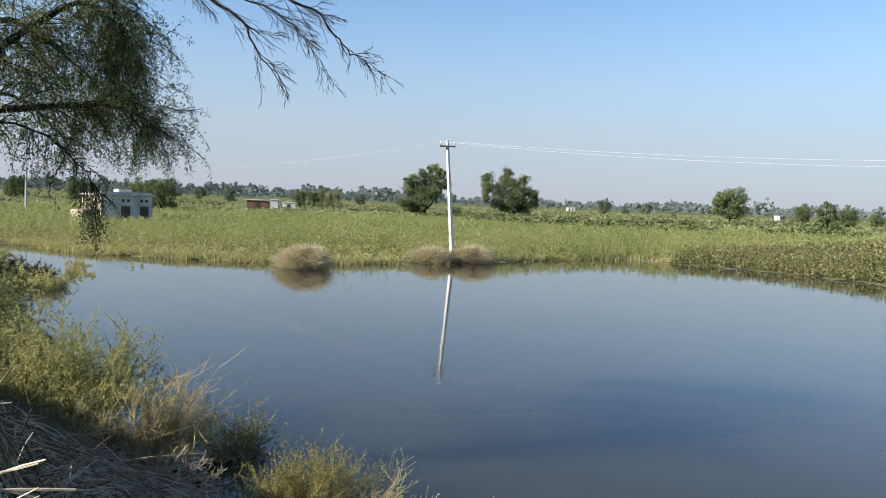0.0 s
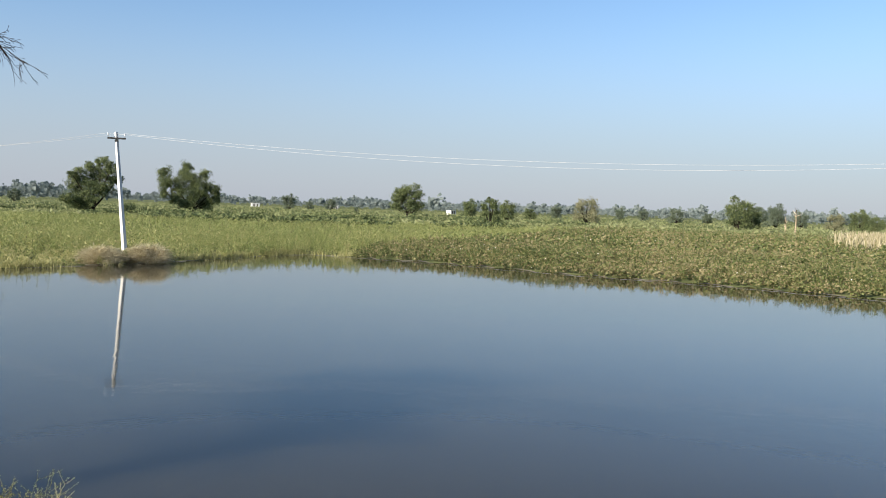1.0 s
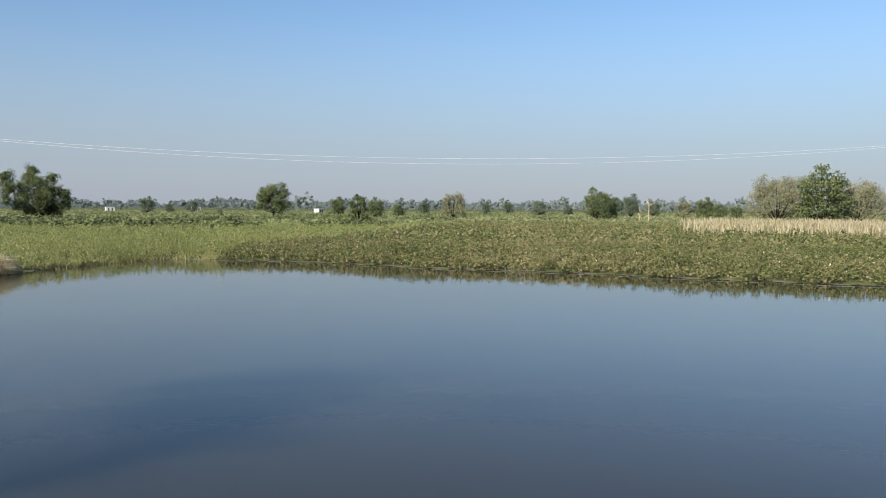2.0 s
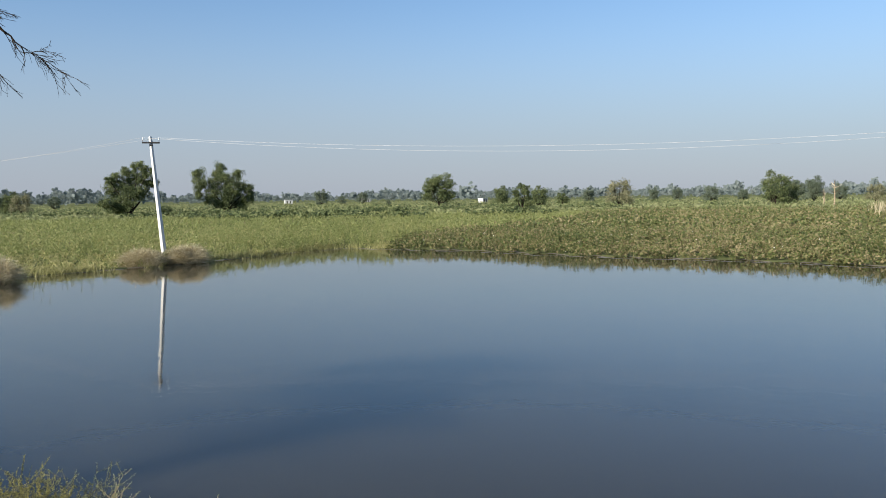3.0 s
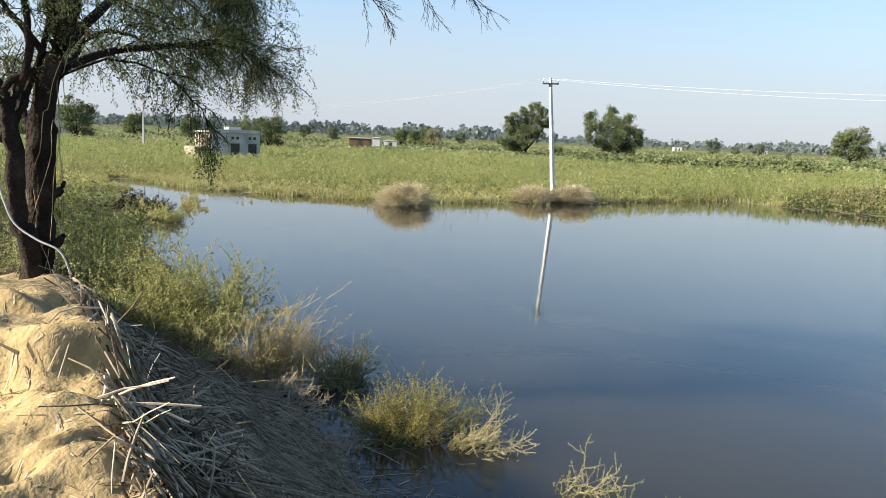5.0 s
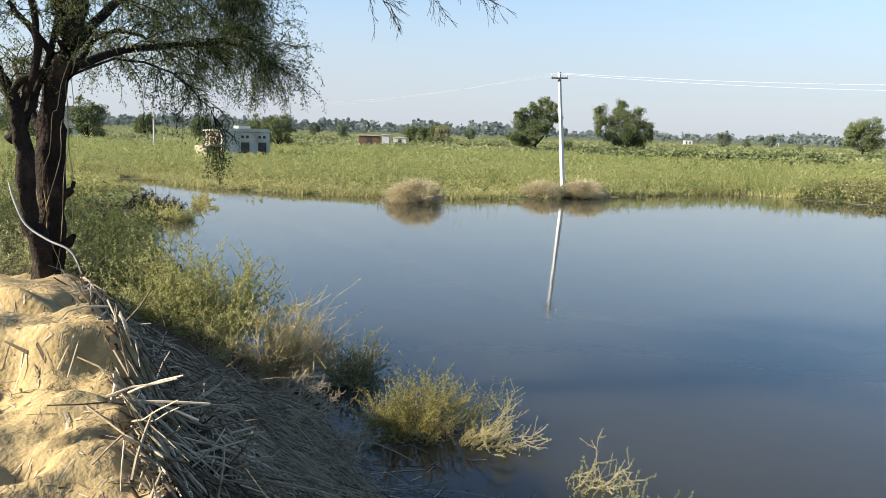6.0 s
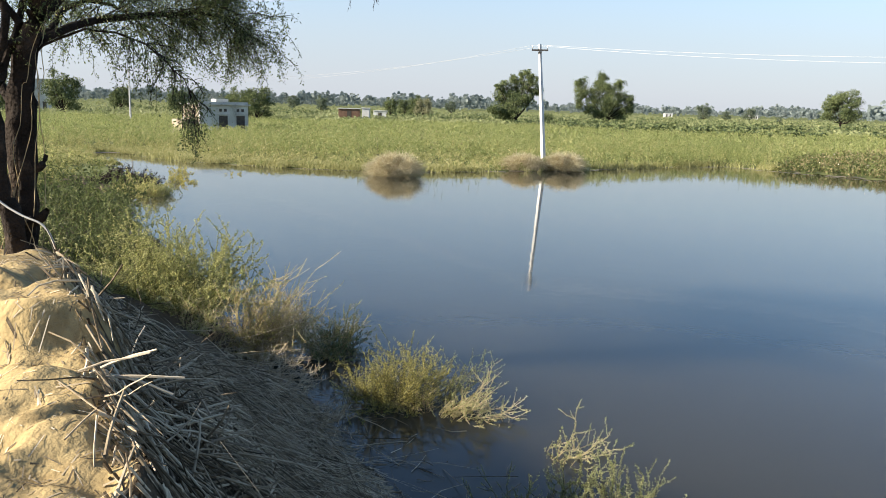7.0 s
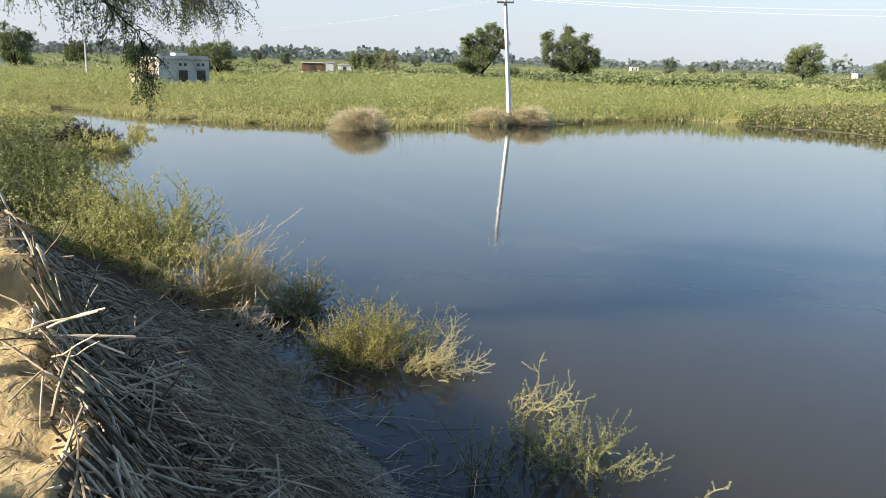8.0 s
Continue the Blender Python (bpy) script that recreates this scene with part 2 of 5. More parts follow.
def tubes(lines, sides=5):
    """Tapered tubes along polylines: each line is (points N x 3, radii N)."""
    vs, fs, base = [], [], 0
    ang = np.arange(sides) * 2 * np.pi / sides
    for pts, rad in lines:
        pts, rad = np.asarray(pts, float), np.asarray(rad, float)
        d = unit(np.gradient(pts, axis=0))
        ref = np.where(np.abs(d[:, 2:3]) > 0.9, [[1.0, 0, 0]], [[0, 0, 1.0]])
        a = unit(np.cross(d, ref))
        b = np.cross(d, a)
        ring = pts[:, None] + rad[:, None, None] * (np.cos(ang)[None, :, None] * a[:, None] + np.sin(ang)[None, :, None] * b[:, None])
        n = len(pts)
        vs.append(ring.reshape(-1, 3))
        i = np.arange(n - 1)[:, None] * sides + base
        j, k = np.arange(sides)[None], (np.arange(sides)[None] + 1) % sides
        fs.append(np.stack([i + j, i + k, i + sides + k, i + sides + j], -1).reshape(-1, 4))
        base += n * sides
    return np.concatenate(vs), np.concatenate(fs)


def smooth_line(points, n):
    """A smooth curve (Catmull-Rom) of n points through a few."""
    p = np.asarray(points, float)
    p = np.vstack([2 * p[0] - p[1], p, 2 * p[-1] - p[-2]])
    t = np.linspace(0, len(p) - 3 - 1e-6, n)
    i = t.astype(int)
    f = (t - i)[:, None]
    a, b, c, d = p[i], p[i + 1], p[i + 2], p[i + 3]
    return 0.5 * (2 * b + (c - a) * f + (2 * a - 5 * b + 4 * c - d) * f**2 + (3 * b - a - 3 * c + d) * f**3)


def leaf_quads(centre, along, length, width):
    """Diamond leaves, slightly folded, at the centres, along the given ways."""
    n = len(centre)
    along = unit(along)
    side = unit(np.cross(along, rng.normal(size=(n, 3))))
    up = np.cross(along, side)
    length, width = np.broadcast_to(length, n)[:, None], np.broadcast_to(width, n)[:, None]
    v = np.stack([centre - along * length * 0.5, centre + side * width * 0.5 + up * width * 0.15, centre + along * length * 0.5, centre - side * width * 0.5 + up * width * 0.15], 1)
    return v.reshape(-1, 3), np.arange(4 * n).reshape(-1, 4)


def blades(root, tip_way, length, width, droop=0.3):
    """Grass blades of two quads each, that taper and droop."""
    n = len(root)
    way = unit(tip_way)
    side = unit(np.cross(way, rng.normal(size=(n, 3)))) * np.broadcast_to(width, n)[:, None] * 0.5
    length = np.broadcast_to(length, n)[:, None]
    mid = root + way * length * 0.55
    flat = way * [1, 1, 0]
    tip = root + way * length + flat * length * droop - np.array([0, 0, 1.0]) * length * droop * 0.5
    v = np.stack([root - side, root + side, mid + side * 0.8, mid - side * 0.8, tip + side * 0.15, tip - side * 0.15], 1).reshape(-1, 3)
    i = np.arange(n)[:, None] * 6
    return v, np.concatenate([i + [0, 1, 2, 3], i + [3, 2, 4, 5]])


def merge(*pairs):
    vs, fs, base = [], [], 0
    for v, f in pairs:
        vs.append(v), fs.append(f + base)
        base += len(v)
    return np.concatenate(vs), np.concatenate(fs)


_lat = np.random.default_rng(3).random((256, 256))


def vnoise(x, y):
    """Smooth value noise, 0 to 1."""
    xi, yi = np.floor(x).astype(int), np.floor(y).astype(int)
    fx, fy = x - xi, y - yi
    fx, fy = fx * fx * (3 - 2 * fx), fy * fy * (3 - 2 * fy)
    g = lambda a, b: _lat[a % 256, b % 256]
    return (g(xi, yi) * (1 - fx) + g(xi + 1, yi) * fx) * (1 - fy) + (g(xi, yi + 1) * (1 - fx) + g(xi + 1, yi + 1) * fx) * fy


# ---- the lie of the land ----
NX, NY = 0.828, 0.561                  # across the bank, towards the water; the bank runs along (-NY, NX)
SHORE_S = 2.85
POND = [(22.0, -27.3), (2.35, 1.6), (-0.63, 6.0), (-1.9, 7.9), (-3.1, 9.65), (-5.0, 12.4), (-8.6, 18.0), (-12.4, 23.8), (-14.6, 28.6), (-16.2, 32.6),
        (-20.5, 38.5), (-27.5, 46.8), (-26.5, 48.2), (-22.0, 44.8), (-19.4, 43.0), (-15.7, 41.8), (-12.4, 41.0), (-9.3, 40.8), (-6.4, 41.2), (-2.2, 43.4),
        (2.4, 46.2), (6.0, 49.8), (10.1, 53.6), (12.5, 54.6), (14.7, 52.4), (17.4, 49.0), (19.95, 45.7), (21.9, 41.9), (23.9, 38.8), (26.0, 36.2),
        (27.9, 33.8), (29.5, 31.3), (30.8, 28.7), (32.1, 26.5), (34.3, 23.5), (41.0, 13.5), (52.0, -3.0), (58.0, -20.0), (45.0, -40.0), (28.0, -38.0)]


def pond_distance(x, y):
    """Signed distance to the water's edge: positive on land."""
    p = np.array(POND)
    q = np.roll(p, -1, axis=0)
    best, inside = np.full(x.shape, 1e9), np.zeros(x.shape, bool)
    for (ax, ay), (bx, by) in zip(p, q):
        ex, ey = bx - ax, by - ay
        t = np.clip(((x - ax) * ex + (y - ay) * ey) / (ex * ex + ey * ey), 0, 1)
        best = np.minimum(best, np.hypot(x - ax - t * ex, y - ay - t * ey))
        if ay != by:
            inside ^= ((ay > y) != (by > y)) & (x < ex * (y - ay) / ey + ax)
    return np.where(inside, -best, best)


def smoothstep(a, b, v):
    t = np.clip((v - a) / (b - a), 0, 1)
    return t * t * (3 - 2 * t)


MOUNDS = [(-2.55, 4.25, 0.4, 0.12), (-3.3, 4.1, 0.8, 0.1), (-3.7, 5.6, 0.5, 0.2), (-4.4, 5.5, 0.6, 0.14), (-2.25, 3.4, 0.2, 0.06), (-1.97, 3.05, 0.2, 0.08), (-2.7, 3.5, 0.16, -0.12), (-2.2, 2.9, 0.14, -0.09), (-3.0, 4.75, 0.2, -0.1), (-2.45, 3.0, 0.2, 0.05), (-2.05, 3.5, 0.12, -0.08)]


def terrace(u, at, rise, back):
    """A broken edge in the sand: it drops below the place and stands proud above it."""
    d = u - at
    return rise * smoothstep(-0.06, 0.1, d) * np.exp(-np.clip(d, 0, None) / back) - 0.6 * rise * smoothstep(0.02, -0.05, d) * np.exp(np.clip(d, None, 0) / (back * 0.6))


def land(x, y):
    """Height of the ground."""
    x, y = np.asarray(x, float), np.asarray(y, float)
    sd = pond_distance(x, y)
    s, u = NX * x + NY * y, -NY * x + NX * y
    field = np.where(sd > 0, 0.16 * smoothstep(0.3, 8, sd) + 0.025, np.maximum(-0.9, 0.22 * sd))
    field = field + smoothstep(4, 20, sd) * 0.12 * (vnoise(x * 0.05, y * 0.05) - 0.5)
    top = (1.74 + 0.48 * smoothstep(0.6, 5.2, u) - 0.1 * smoothstep(4.9, 6.2, u) - 0.2 * smoothstep(6.3, 6.7, u) + 0.12 * smoothstep(6.8, 7.4, u)
           - 0.44 * smoothstep(8, 10.2, u) - 0.45 * smoothstep(10.6, 14, u) - 0.5 * smoothstep(16, 30, u) - 0.3 * smoothstep(31, 40, u))
    wob = 0.25 * (vnoise(u * 0.9 + 7, s * 0.3) - 0.5) + 0.12 * (vnoise(u * 3.1, s * 0.8) - 0.5)
    t = np.clip((s - 0.2 - wob) / (SHORE_S - 0.2), 0, 1)
    crest = top * (1 - t) ** 1.1 - 0.3 * smoothstep(0.22, 0.55, s - wob) * (1 - t)
    crest = crest + (0.16 * (vnoise(x * 1.3, y * 1.3) - 0.5) + 0.085 * (vnoise(x * 2.9, y * 2.9) - 0.5) + 0.03 * (vnoise(x * 7.5, y * 7.5) - 0.5) + 0.012 * (vnoise(x * 15, y * 15) - 0.5)) * np.clip(1.1 - t * 1.0, 0, 1)
    crest = crest + 0.3 * (vnoise(x * 1.7 + 5, y * 1.7) - 0.5) * np.sin(np.pi * np.clip(t, 0, 1))
    rough = np.clip(1.0 - 1.2 * t, 0, 1)
    bend = 0.35 * s + 0.3 * (vnoise(s * 2.1 + 3, u * 0.4) - 0.5)
    crest = crest + rough * (terrace(u + bend, 4.55, 0.13, 0.4) + terrace(u + bend * 1.5, 5.75, 0.15, 0.4) + terrace(u - bend, 3.72, 0.06, 0.3))
    crest = crest + rough * (0.016 * (vnoise(x * 11 + 8, y * 11) - 0.5) + 0.01 * (vnoise(x * 19, y * 19 + 5) - 0.5) + 0.02 * np.clip(vnoise(x * 8 + 60, y * 8) - 0.66, 0, 1) / 0.34)
    crest = crest + rough * (0.075 * (vnoise(x * 4.3 + 2, y * 4.3) - 0.5) - 0.06 * np.clip(vnoise(x * 5.1 + 30, y * 5.1) - 0.62, 0, 1) / 0.38)
    for mx, my, r, h in MOUNDS:
        crest = crest + h * np.exp(-((x - mx) ** 2 + (y - my) ** 2) / (2 * r * r * 0.5))
    away = smoothstep(-7, -12, s)
    crest = crest * (1 - away) + 0.2 * away
    on_bank = (s < SHORE_S + 1.0) & (u < 41) & (sd > 0)
    gate = smoothstep(41, 36, u)
    return np.where(on_bank, crest * gate + field * (1 - gate), field)


near_x, near_y = np.arange(-20, 5, 0.05), np.arange(-4, 36, 0.05)
near_z = land(*np.meshgrid(near_x, near_y))


def land_at(x, y):
    if -19.9 < x < 4.8 and -3.9 < y < 35.8:
        fx, fy = (x + 20) / 0.05, (y + 4) / 0.05
        i, j = int(fx), int(fy)
        fx, fy = fx - i, fy - j
        return float((near_z[j, i] * (1 - fx) + near_z[j, i + 1] * fx) * (1 - fy) + (near_z[j + 1, i] * (1 - fx) + near_z[j + 1, i + 1] * fx) * fy)
    return float(land(np.array([x]), np.array([y]))[0])


def grow(a, b, step, k):
    out = [a]
    while out[-1] < b:
        step *= k
        out.append(out[-1] + step)
    return out


gx = np.array([-v for v in grow(60, 4300, 4, 1.25)][::-1] + list(np.arange(-58, -9, 1.4)) + list(np.arange(-8.6, -3.9, 0.075)) + list(np.arange(-3.85, -0.9, 0.032)) + list(np.arange(-0.88, 2.5, 0.08)) + list(np.arange(2.6, 8, 0.2)) + list(np.arange(8.2, 62, 1.3)) + grow(63, 4300, 4, 1.25))
gy = np.array([-v for v in grow(45, 2500, 5, 1.4)][::-1] + list(np.arange(-43, -10, 1.6)) + list(np.arange(-9.5, -1.5, 0.2)) + list(np.arange(-1.4, 2.0, 0.08)) + list(np.arange(2.03, 5.6, 0.032)) + list(np.arange(5.65, 13, 0.08)) + list(np.arange(13.2, 70, 0.9)) + grow(72, 4500, 3, 1.22))
XX, YY = np.meshgrid(gx, gy)
ZZ = land(XX, YY)
idx = np.arange(XX.size).reshape(XX.shape)
quads = np.stack([idx[:-1, :-1], idx[:-1, 1:], idx[1:, 1:], idx[1:, :-1]], -1).reshape(-1, 4)
cx, cy = XX.ravel()[quads].mean(1), YY.ravel()[quads].mean(1)
cs, cu, cd, cz = NX * cx + NY * cy, -NY * cx + NX * cy, pond_distance(cx, cy), ZZ.ravel()[quads].mean(1)
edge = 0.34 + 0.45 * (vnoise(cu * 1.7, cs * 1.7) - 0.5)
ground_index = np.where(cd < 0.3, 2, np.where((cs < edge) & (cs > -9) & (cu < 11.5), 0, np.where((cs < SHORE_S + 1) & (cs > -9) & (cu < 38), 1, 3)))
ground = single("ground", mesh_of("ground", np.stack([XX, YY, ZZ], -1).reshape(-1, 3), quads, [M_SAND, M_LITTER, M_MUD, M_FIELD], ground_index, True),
                "flat farmland with a sandy earth bank beside flooded ground", "ground", kind="structure")
wv = np.array([(-60, -60, 0), (75, -60, 0), (75, 62, 0), (-60, 62, 0)], float)
water = single("water", mesh_of("water", wv, np.array([[0, 1, 2, 3]]), M_WATER), "still brownish flood water that mirrors the sky", "water", kind="structure")


# ---- the leaning power pole, its twins and the wires ----
def power_pole(at, label, lean=(0.0, 0.0), height=7.0, turn=0.0, mat=M_CONCRETE):
    pole = thing("power_pole", label, "utility pole", at, "poles of the power line", turn=turn)
    bm = bmesh.new()
    low, high, dx, dy = 0.118, 0.07, lean[0], lean[1]
    rings = []
    for k in range(9):
        f = k / 8
        w = low + (high - low) * f
        z = -0.5 + (height + 0.5) * f
        off = (dx * z / height, dy * z / height)
        rings.append([bm.verts.new((off[0] + (sx * 0.766 - sy * 0.643) * w, off[1] + (sx * 0.643 + sy * 0.766) * w, z)) for sx, sy in ((-1, -0.82), (-0.82, -1), (0.82, -1), (1, -0.82), (1, 0.82), (0.82, 1), (-0.82, 1), (-1, 0.82))])
    for a, b in zip(rings, rings[1:]):
        for i in range(8):
            bm.faces.new((a[i], a[(i + 1) % 8], b[(i + 1) % 8], b[i]))
    bm.faces.new(rings[-1])
    shaft = part("shaft", bm, mat, pole, "pale tapered concrete shaft")
    z = height - 0.34
    ox, oy = dx * z / height, dy * z / height
    part("crossarm", block(ox - 0.46, ox + 0.46, oy - 0.16, oy - 0.08, z - 0.045, z + 0.045, 0.008), M_STEEL, pole, "dark steel angle crossarm")
    part("brace", block(ox - 0.1, ox + 0.1, oy - 0.12, oy + 0.13, z - 0.16, z - 0.1, 0.006), M_STEEL, pole)
    for side in (-1, 1):
        v, f = tubes([([(ox + side * 0.42, oy - 0.12, z + 0.04), (ox + side * 0.42, oy - 0.12, z + 0.2)], [0.016, 0.016])], 6)
        pin = part("insulator_pin", mesh_of("pin", v, f, M_STEEL), M_STEEL, pole)
        v, f = tubes([([(ox + side * 0.42, oy - 0.12, z + h) for h in (0.14, 0.17, 0.2, 0.23, 0.27, 0.29)], [0.014, 0.03, 0.02, 0.03, 0.018, 0.004])], 8)
        part("insulator", mesh_of("insulator", v, f, M_PORCELAIN, smooth=True), M_PORCELAIN, pin, "white porcelain insulator")
    return pole


POLE = (0.52, 47.06, 0.0)
power_pole(POLE, "pale concrete power pole leaning over dry tussocks at the water", (-0.54, 0.0), turn=0)
POLE_R, POLE_L = (46.0, 22.8), (-52.5, 101.0)
power_pole((*POLE_R, land_at(*POLE_R)), "pale concrete power pole standing in the cotton field", turn=-60)
power_pole((*POLE_L, land_at(*POLE_L)), "distant grey concrete power pole among the green crop", turn=45, mat=M_FAINTGREY)


def wire(name, a, b, sag, label, rad=0.0065, mat=M_WIRE):
    a, b = np.array(a), np.array(b)
    k = np.linspace(0, 1, 41)[:, None]
    pts = a + (b - a) * k
    pts[:, 2] -= 4 * sag * (k * (1 - k))[:, 0]
    v, f = tubes([(pts, np.full(41, rad))], 5)
    single(name, mesh_of(name, v, f, mat), label, "power line", group="wires of the power line")


WIRE_R, WIRE_L = "sunlit bare aluminium wire sagging over the water", "thin bare aluminium wire running off across the crop"
wire("power_wire", (0.42, 46.95, 6.93), (45.8, 22.5, 7.2), 1.05, WIRE_R)
wire("power_wire", (-0.40, 46.95, 6.93), (46.2, 23.2, 7.2), 1.32, WIRE_R)
wire("power_wire", (0.42, 46.95, 6.93), (-52.2, 101.3, 7.2), 1.5, WIRE_L, 0.006, M_FAINTGREY)
wire("power_wire", (-0.40, 46.95, 6.93), (-52.8, 100.7, 7.2), 1.8, WIRE_L, 0.006, M_FAINTGREY)


# ---- buildings ----
def pump_house(at, turn):
    h = thing("pump_house", "small flat-roofed plastered pump house with stained walls", "house", at, turn=turn)
    w, d, z = 5.0, 4.2, 2.75
    part("front_wall", block(-w / 2, w / 2, -d / 2, -d / 2 + 0.23, -0.2, z, 0.01), M_PLASTER, h, "grey stained lime plaster")
    part("back_wall", block(-w / 2, w / 2, d / 2 - 0.23, d / 2, -0.2, z, 0.01), M_PLASTER, h)
    part("side_wall", block(-w / 2, -w / 2 + 0.23, -d / 2 + 0.235, d / 2 - 0.235, -0.2, z, 0.01), M_CREAM, h, "cream washed sunlit wall")
    part("side_wall", block(w / 2 - 0.23, w / 2, -d / 2 + 0.235, d / 2 - 0.235, -0.2, z, 0.01), M_PLASTER, h)
    part("roof", block(-w / 2 - 0.18, w / 2 + 0.18, -d / 2 - 0.18, d / 2 + 0.18, z + 0.004, z + 0.14, 0.015), M_PLASTER, h, "thin grey concrete roof slab")
    part("parapet", block(-w / 2, w / 2, -d / 2, -d / 2 + 0.12, z + 0.144, z + 0.34, 0.01), M_PLASTER, h)
    part("roof_box", block(0.2, 1.5, 0.2, 1.4, z + 0.144, z + 0.6, 0.02), M_PLASTER, h, "low plastered box on the roof")
    for x in (-0.15, 1.65):
        door = part("door", block(x - 0.45, x + 0.45, -d / 2 - 0.05, -d / 2 - 0.004, -0.1, 1.75, 0.01), M_DOOR, h, "dark timber door")
        part("door_frame", block(x - 0.55, x - 0.455, -d / 2 - 0.08, -d / 2 - 0.004, -0.1, 1.85, 0.008), M_PLASTER, door)
        part("door_frame", block(x + 0.455, x + 0.55, -d / 2 - 0.08, -d / 2 - 0.004, -0.1, 1.85, 0.008), M_PLASTER, door)
        part("lintel", block(x - 0.62, x + 0.62, -d / 2 - 0.11, -d / 2 - 0.004, 1.855, 1.97, 0.008), M_PLASTER, door)
        for k in (-0.25, 0.25):
            part("vent", block(x + k - 0.14, x + k + 0.14, -d / 2 - 0.03, -d / 2 - 0.004, 2.15, 2.42, 0.006), M_DOOR, h)
    part("annexe", block(-w / 2 - 1.5, -w / 2 - 0.01, -d / 2 + 0.4, d / 2 - 1.0, -0.2, 1.35, 0.02), M_CREAM, h, "low crumbling annexe wall")
    part("annexe_opening", block(-w / 2 - 1.15, -w / 2 - 0.3, -d / 2 + 0.36, -d / 2 + 0.396, 0.0, 1.15, 0.006), M_DOOR, h)
    return h


def polar(az, dist, sink=0.0):
    x, y = dist * math.sin(radians(az)), dist * math.cos(radians(az))
    return (x, y, land_at(x, y) - sink)


pump_house(polar(-22.1, 84), 46)


def farm_building(name, label, at, w, d, h, mat, turn=0, openings=2, roof=M_PLASTER):
    b = thing(name, label, "house", at, turn=turn)
    part("wall", block(-w / 2, w / 2, -d / 2, d / 2, -0.3, h, 0.02), mat, b)
    part("roof", block(-w / 2 - 0.15, w / 2 + 0.15, -d / 2 - 0.15, d / 2 + 0.15, h + 0.004, h + 0.16, 0.02), roof, b)
    for k in range(openings):
        x = -w / 2 + w * (k + 0.7) / (openings + 0.4)
        part("opening", block(x - 0.4, x + 0.4, -d / 2 - 0.03, -d / 2 - 0.004, 0.2, min(1.9, h - 0.3), 0.01), M_DOOR, b)
    return b


farm_building("brick_shed", "low red brick shed with a dark open doorway", polar(-13.05, 165), 4.2, 3.5, 2.15, M_BRICK, 10, 1)
farm_building("white_shed", "small whitewashed block beside a brick shed", polar(-11.9, 170), 1.5, 1.6, 2.3, M_WHITE, 5, 0, M_WHITE)
farm_building("white_shed", "long low whitewashed shed in the fields", polar(-10.9, 190), 3.0, 2.2, 1.7, M_WHITE, 5, 1)
farm_building("white_house", "distant whitewashed farmhouse among trees", polar(22.6, 420), 3.2, 4, 2.2, M_WHITE, 15, 2, M_WHITE)
farm_building("white_house", "distant whitewashed farmhouse among trees", polar(8.9, 520), 5, 4, 2.4, M_WHITE, 0, 2, M_WHITE)
farm_building("white_house", "distant whitewashed farmhouse among trees", polar(14.3, 560), 5, 5, 2.5, M_WHITE, 0, 3, M_WHITE)
farm_building("village_house", "pale two-storey village house behind the tree", polar(-32.7, 210), 4.6, 5, 6.8, M_PLASTER, 20, 3)


# ---- trees of the fields ----
def crown_leaves(r, centres, leaves, droop):
    """Leaf places and ways: each lobe holds tufts, each tuft a ball of leaves that thins outwards."""
    weight = np.array([rr[0] ** 2 for _, rr in centres])
    cs, ds = [], []
    for (c, rr), w in zip(centres, weight / weight.sum()):
        per, tufts = int(leaves * w), 24
        at = unit(r.normal(size=(tufts, 3))) * (0.15 + 0.8 * r.random((tufts, 1)) ** 0.5) * rr + c
        which = r.integers(0, tufts, per)
        spread = r.uniform(0.16, 0.34, tufts)[which][:, None]
        p = at[which] + np.clip(r.normal(size=(per, 3)), -1.9, 1.9) * rr * spread * [0.8, 0.8, 0.62 + 0.4 * droop]
        p[:, 2] -= droop * np.abs(r.normal(size=tufts))[which] * 0.35 * rr[2]
        cs.append(p)
        ds.append(r.normal(size=(per, 3)) - [0, 0, droop])
    return np.concatenate(cs), np.concatenate(ds)


def lobed_tree(label, seed, lobes, unit_size, leaves, size, mat, droop, trunk_top):
    """A big field tree from its lobes: (across, height, radius) in units, with depth by chance."""
    r = np.random.default_rng(seed)
    t = thing("tree", label, "tree", group="trees in the fields")
    centres, lines = [], []
    for x, z, q in lobes:
        y = r.normal() * 42
        c, q = np.array([x, y, z * 1.08 + 5]) * unit_size, q * unit_size * 1.32
        centres.append((c, np.array([1.0, 1.0, 0.95]) * q))
        start = np.array([0, 0, trunk_top * r.uniform(0.4, 1.0)])
        pts = smooth_line([start, start * 0.55 + c * 0.45 + [0, 0, -0.3], c, c + unit(c - start) * q * 0.5], 8)
        lines.append((pts, np.linspace(0.12, 0.02, 8)))
    lines.append((smooth_line([(0.1, 0, -0.4), (0.0, 0.1, trunk_top * 0.5), (-0.1, 0, trunk_top), (0, 0, trunk_top * 2.2)], 10), np.linspace(0.42, 0.12, 10)))
    v, f = tubes(lines, 6)
    part("trunk", mesh_of("trunk", v, f, M_BARK, smooth=True), M_BARK, t, "dark forked trunk and limbs")
    p, d = crown_leaves(r, centres, leaves, droop)
    k = p[:, 2] > 0.9
    p, d = p[k], d[k]
    v, f = leaf_quads(p, d, size * r.uniform(0.6, 1.3, len(p)), size * 0.66 * r.uniform(0.6, 1.2, len(p)))
    part("crown", mesh_of("crown", v, f, mat), mat, t)
    return t


